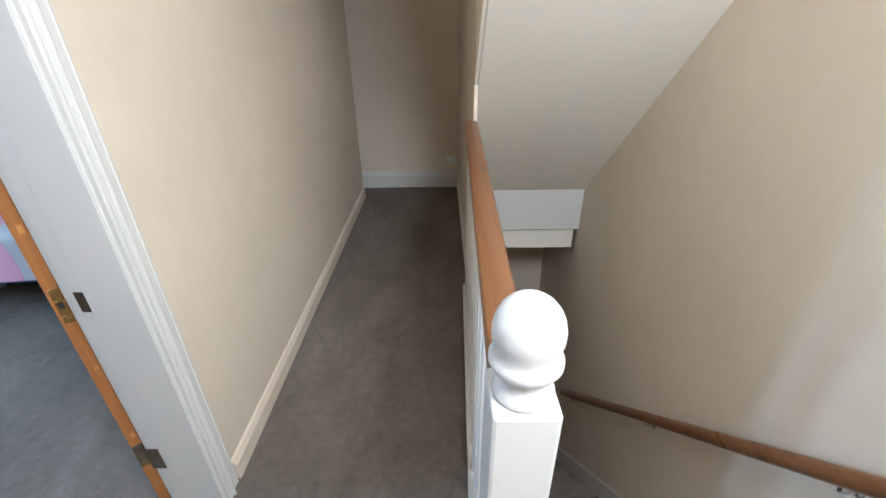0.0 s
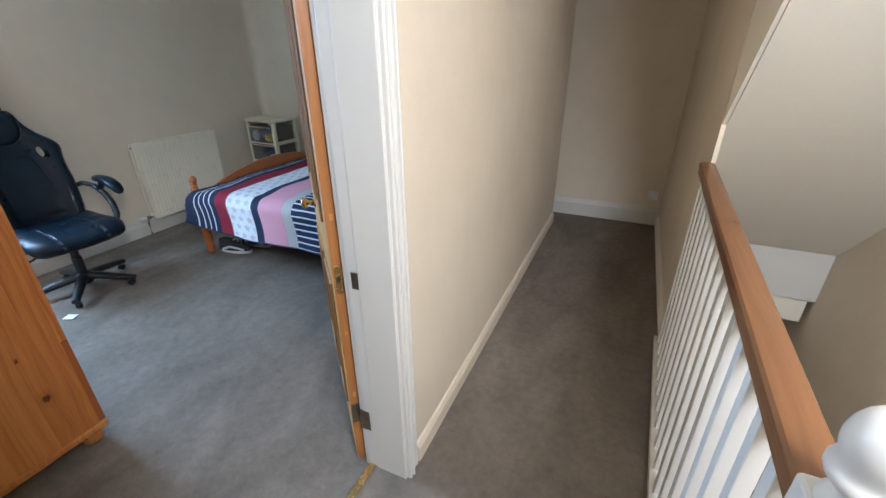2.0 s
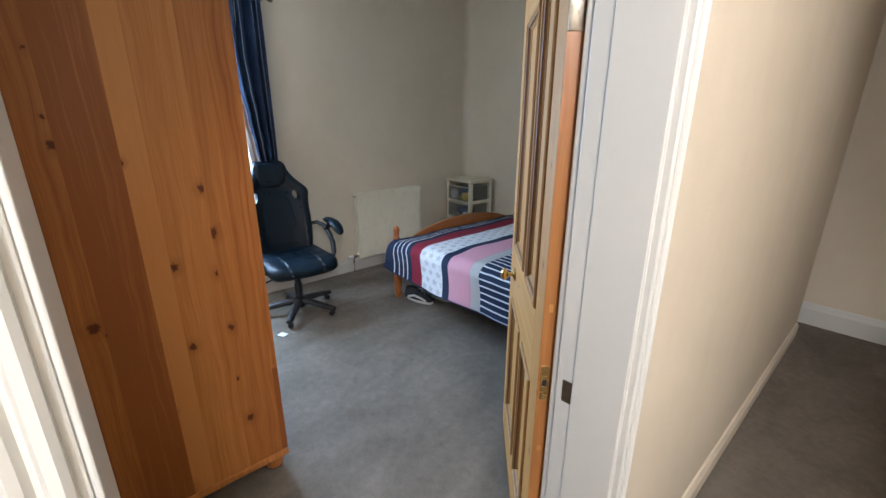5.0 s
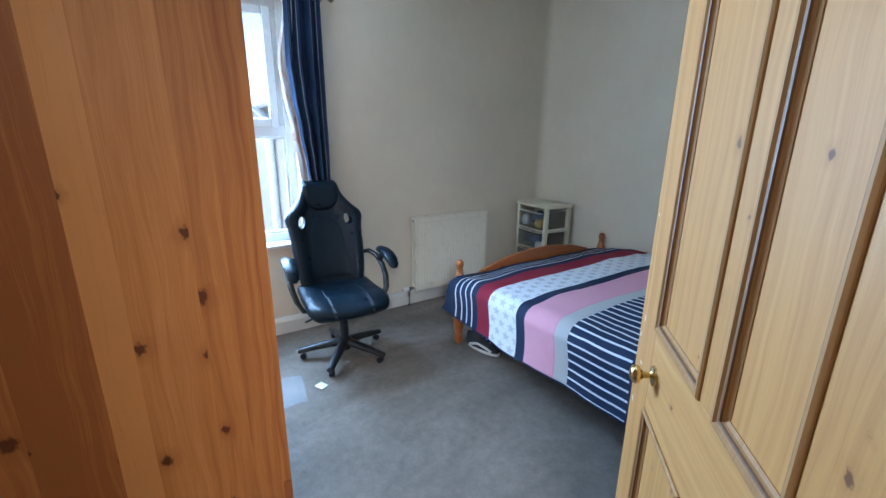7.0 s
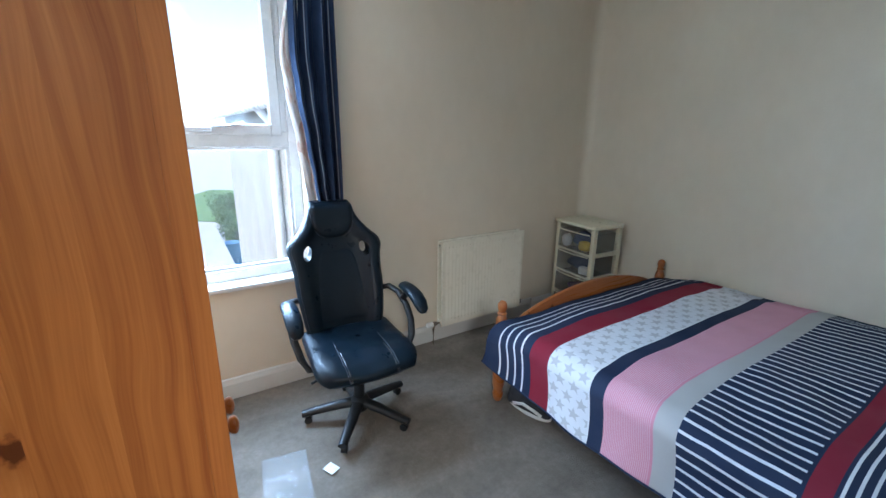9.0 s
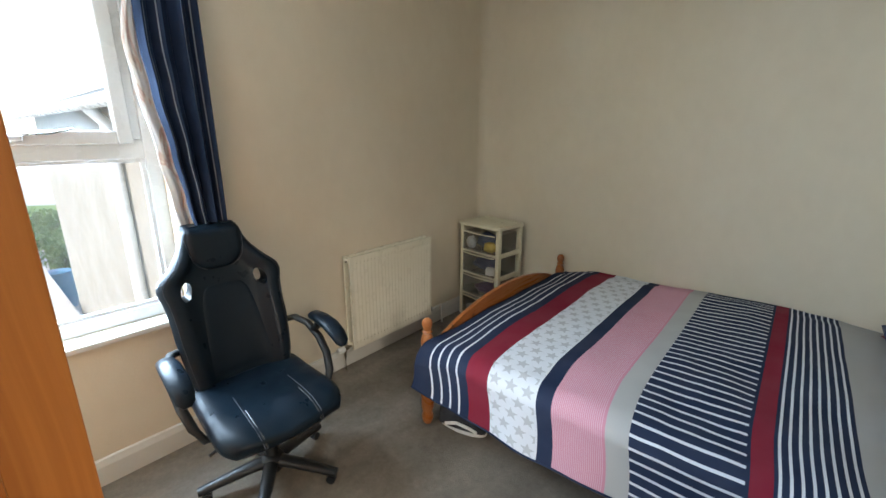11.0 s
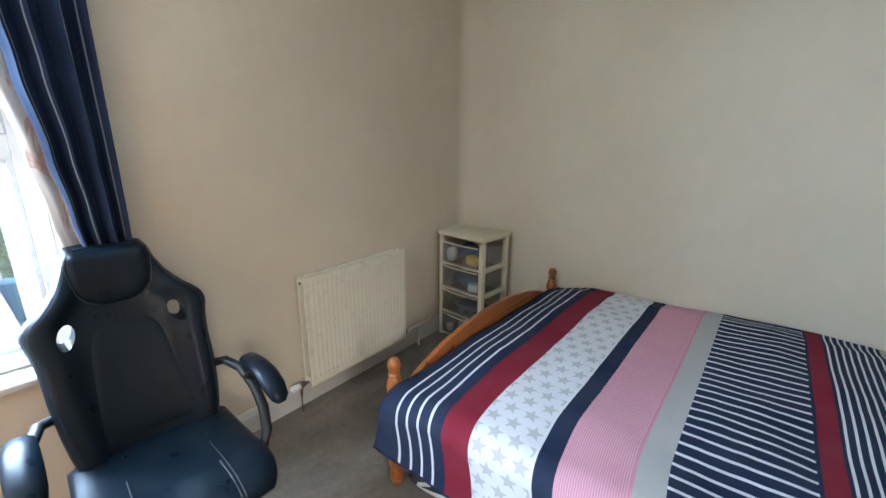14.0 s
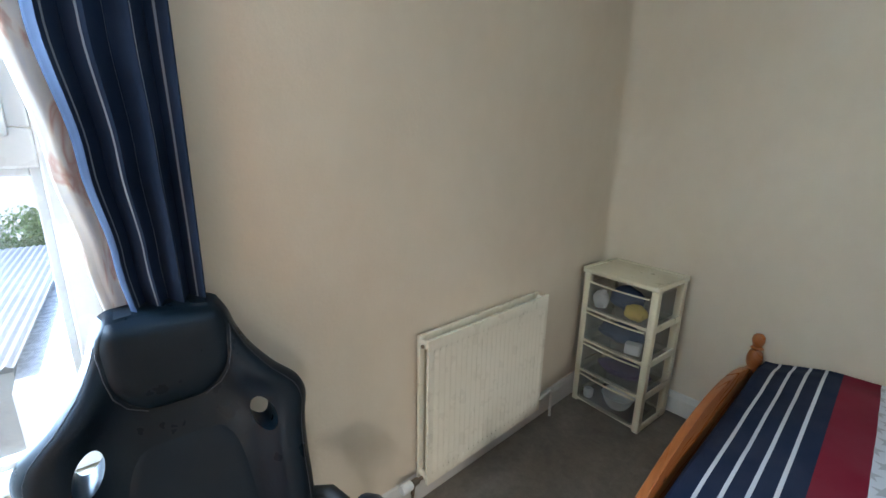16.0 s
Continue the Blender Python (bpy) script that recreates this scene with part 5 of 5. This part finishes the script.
c2.modifiers.new("thick", "SOLIDIFY").thickness = 0.003
pole = thing("curtain_pole", "dark metal curtain pole with a ball finial", "curtain pole")
part("pole", tube([(-3.925, 0.25, 2.385), (-3.925, 1.70, 2.385)], 0.011, 14), BRONZE, pole, "", True)
part("finial", lathe([(0.012, 0), (0.012, 0.008), (0.022, 0.02), (0.026, 0.035), (0.020, 0.05), (0.004, 0.058)], 18, pose(-3.925, 1.70, 2.385, -90, 0, 0)), BRONZE, pole, "", True)
part("bracket", tube([(-3.925, 1.675, 2.378), (-3.96, 1.675, 2.37), (-3.998, 1.675, 2.37)], 0.007, 8), BRONZE, pole, "", True)
for k in range(6):
    y = 1.40 + 0.045 * k
    bm = tube([(-3.925 + 0.019 * math.cos(a), y, 2.380 + 0.019 * math.sin(a)) for a in [2 * math.pi * q / 14 for q in range(15)]], 0.0028, 6, up=(0, 1, 0))
    part("ring", bm, BRONZE, pole, "", True)

# ---- outside the window ----
GZ = -2.75
structure("ground", box(-400, -400, GZ - 0.3, WX - 0.27, 400, GZ), CONCRETE, "pale sunlit gravel and concrete ground", "ground")
structure("lawn", prism([(-37, 3.0), (-33, 1.0), (-29, 1.6), (-25, 1.1), (-23.5, 3.0), (-24.5, 6.5), (-28, 8.0), (-34, 7.2)], "z", GZ, GZ + 0.04), LAWN, "patch of green lawn beyond the yard", "lawn")
wing = thing("house_wing", "pale roughcast rear wing with a slate roof and downpipe", "building")
part("wall", box(-11.6, 1.86, GZ, -4.285, 5.5, 1.86), ROUGHCAST, wing, "pale roughcast wall")
part("roof", prism([(1.70, 1.84), (1.70, 1.90), (3.6, 2.65), (5.7, 1.90), (5.7, 1.84)], "x", -11.8, -4.285), SLATE, wing, "grey-green slate roof")
part("gutter", tube([(-11.8, 1.66, 1.83), (-4.30, 1.66, 1.83)], 0.055, 12), UPVC, wing, "white plastic gutter", True)
part("downpipe", tube([(-6.6, 1.68, 1.80), (-6.6, 1.79, 1.65), (-6.6, 1.79, GZ + 0.1)], 0.055, 14), UPVC, wing, "white plastic downpipe", True)

shed = thing("lean_to", "low outbuilding with a corrugated metal roof", "outbuilding")
bm = bmesh.new()
rows = []
for i in range(2):
    x = -18.4 + 8.4 * i
    rows.append([bm.verts.new((x, -4.4 + (5.7 - 0.7 * i) * j / 220, -1.45 + 0.10 * i + 0.022 * math.sin(2 * math.pi * j / 5.0))) for j in range(221)])
for j in range(220):
    bm.faces.new((rows[0][j], rows[1][j], rows[1][j + 1], rows[0][j + 1]))
rf = part("corrugated_roof", bm, SHEETROOF, shed, "weathered grey corrugated sheets", True)
rf.modifiers.new("thick", "SOLIDIFY").thickness = 0.012
part("wall", box(-18.1, -4.2, GZ, -10.2, 0.55, -1.52), ROUGHCAST, shed)
part("flat_roof", box(-16.5, 1.18, -1.56, -9.5, 1.75, -1.46, 0.02), CONCRETE, shed, "pale concrete roof strip")
part("side_wall", box(-16.4, 0.56, GZ, -9.6, 1.70, -1.57), UPVC, shed, "white painted side wall")

bin_ = thing("water_butt", "blue plastic water butt standing in the yard", "water butt", pose(-15.5, 2.0, GZ))
part("body", lathe([(0.24, 0.0), (0.30, 0.3), (0.31, 0.6), (0.27, 0.92)], 24), BLUEPOT, bin_, "", True)
part("lid", lathe([(0.29, 0.92), (0.29, 0.96), (0.10, 1.0)], 24), BLUEPOT, bin_, "", True)


def bush(x, y, z, r, h, seed, trunk=0.12):
    rng = random.Random(seed)
    b = thing("garden_shrub", "leafy green garden shrub", "shrub", pose(x, y, z), "shrubs in the garden")
    bm = tube([(0, 0, 0), (0.04 * r, 0, trunk), (0.02 * r, 0.05, trunk + h * 0.4)], [0.07 * r + 0.02, 0.05 * r + 0.015, 0.02], 8)
    for k in range(5):
        a = rng.uniform(0, 6.28)
        tube([(0.03 * r, 0, trunk * 0.8), (math.cos(a) * r * 0.4, math.sin(a) * r * 0.4, trunk + h * 0.35), (math.cos(a) * r * 0.7, math.sin(a) * r * 0.7, trunk + h * 0.6)], [0.03, 0.02, 0.008], 6, bm)
    part("trunk", bm, BARK, b, "", True)
    verts, faces = [], []
    lobes = [(rng.uniform(-0.55, 0.55) * r, rng.uniform(-0.55, 0.55) * r, trunk + h * rng.uniform(0.12, 0.85), r * rng.uniform(0.3, 0.55)) for _ in range(12)]
    for _ in range(4200):
        lx, ly, lz, lr = rng.choice(lobes)
        d = Vector((rng.gauss(0, 1), rng.gauss(0, 1), rng.gauss(0, 0.9))).normalized() * lr * rng.uniform(0.55, 1.05)
        c = Vector((lx, ly, lz)) + d
        s = rng.uniform(0.03, 0.075) * (0.6 + 0.4 * r)
        q = Euler((rng.uniform(0, 6.3), rng.uniform(0, 6.3), rng.uniform(0, 6.3))).to_matrix()
        k = len(verts)
        verts += [tuple(c + q @ Vector(p)) for p in ((-s, 0, 0), (0, -s * 0.5, s * 0.12), (s, 0, 0), (0, s * 0.5, s * 0.12))]
        faces.append((k, k + 1, k + 2, k + 3))
    me = bpy.data.meshes.new("crown")
    me.from_pydata(verts, [], faces)
    me.materials.append(LEAF)
    ob = new("crown", me)
    ob.parent = b
    return b


bush(-20.6, -1.2, GZ, 1.5, 2.2, 1), bush(-21.0, 0.5, GZ, 1.1, 1.7, 2), bush(-22.5, -3.6, GZ, 1.8, 3.0, 3), bush(-24.0, 2.6, GZ, 0.9, 1.2, 4), bush(-18.5, 2.5, GZ, 0.7, 1.3, 5)
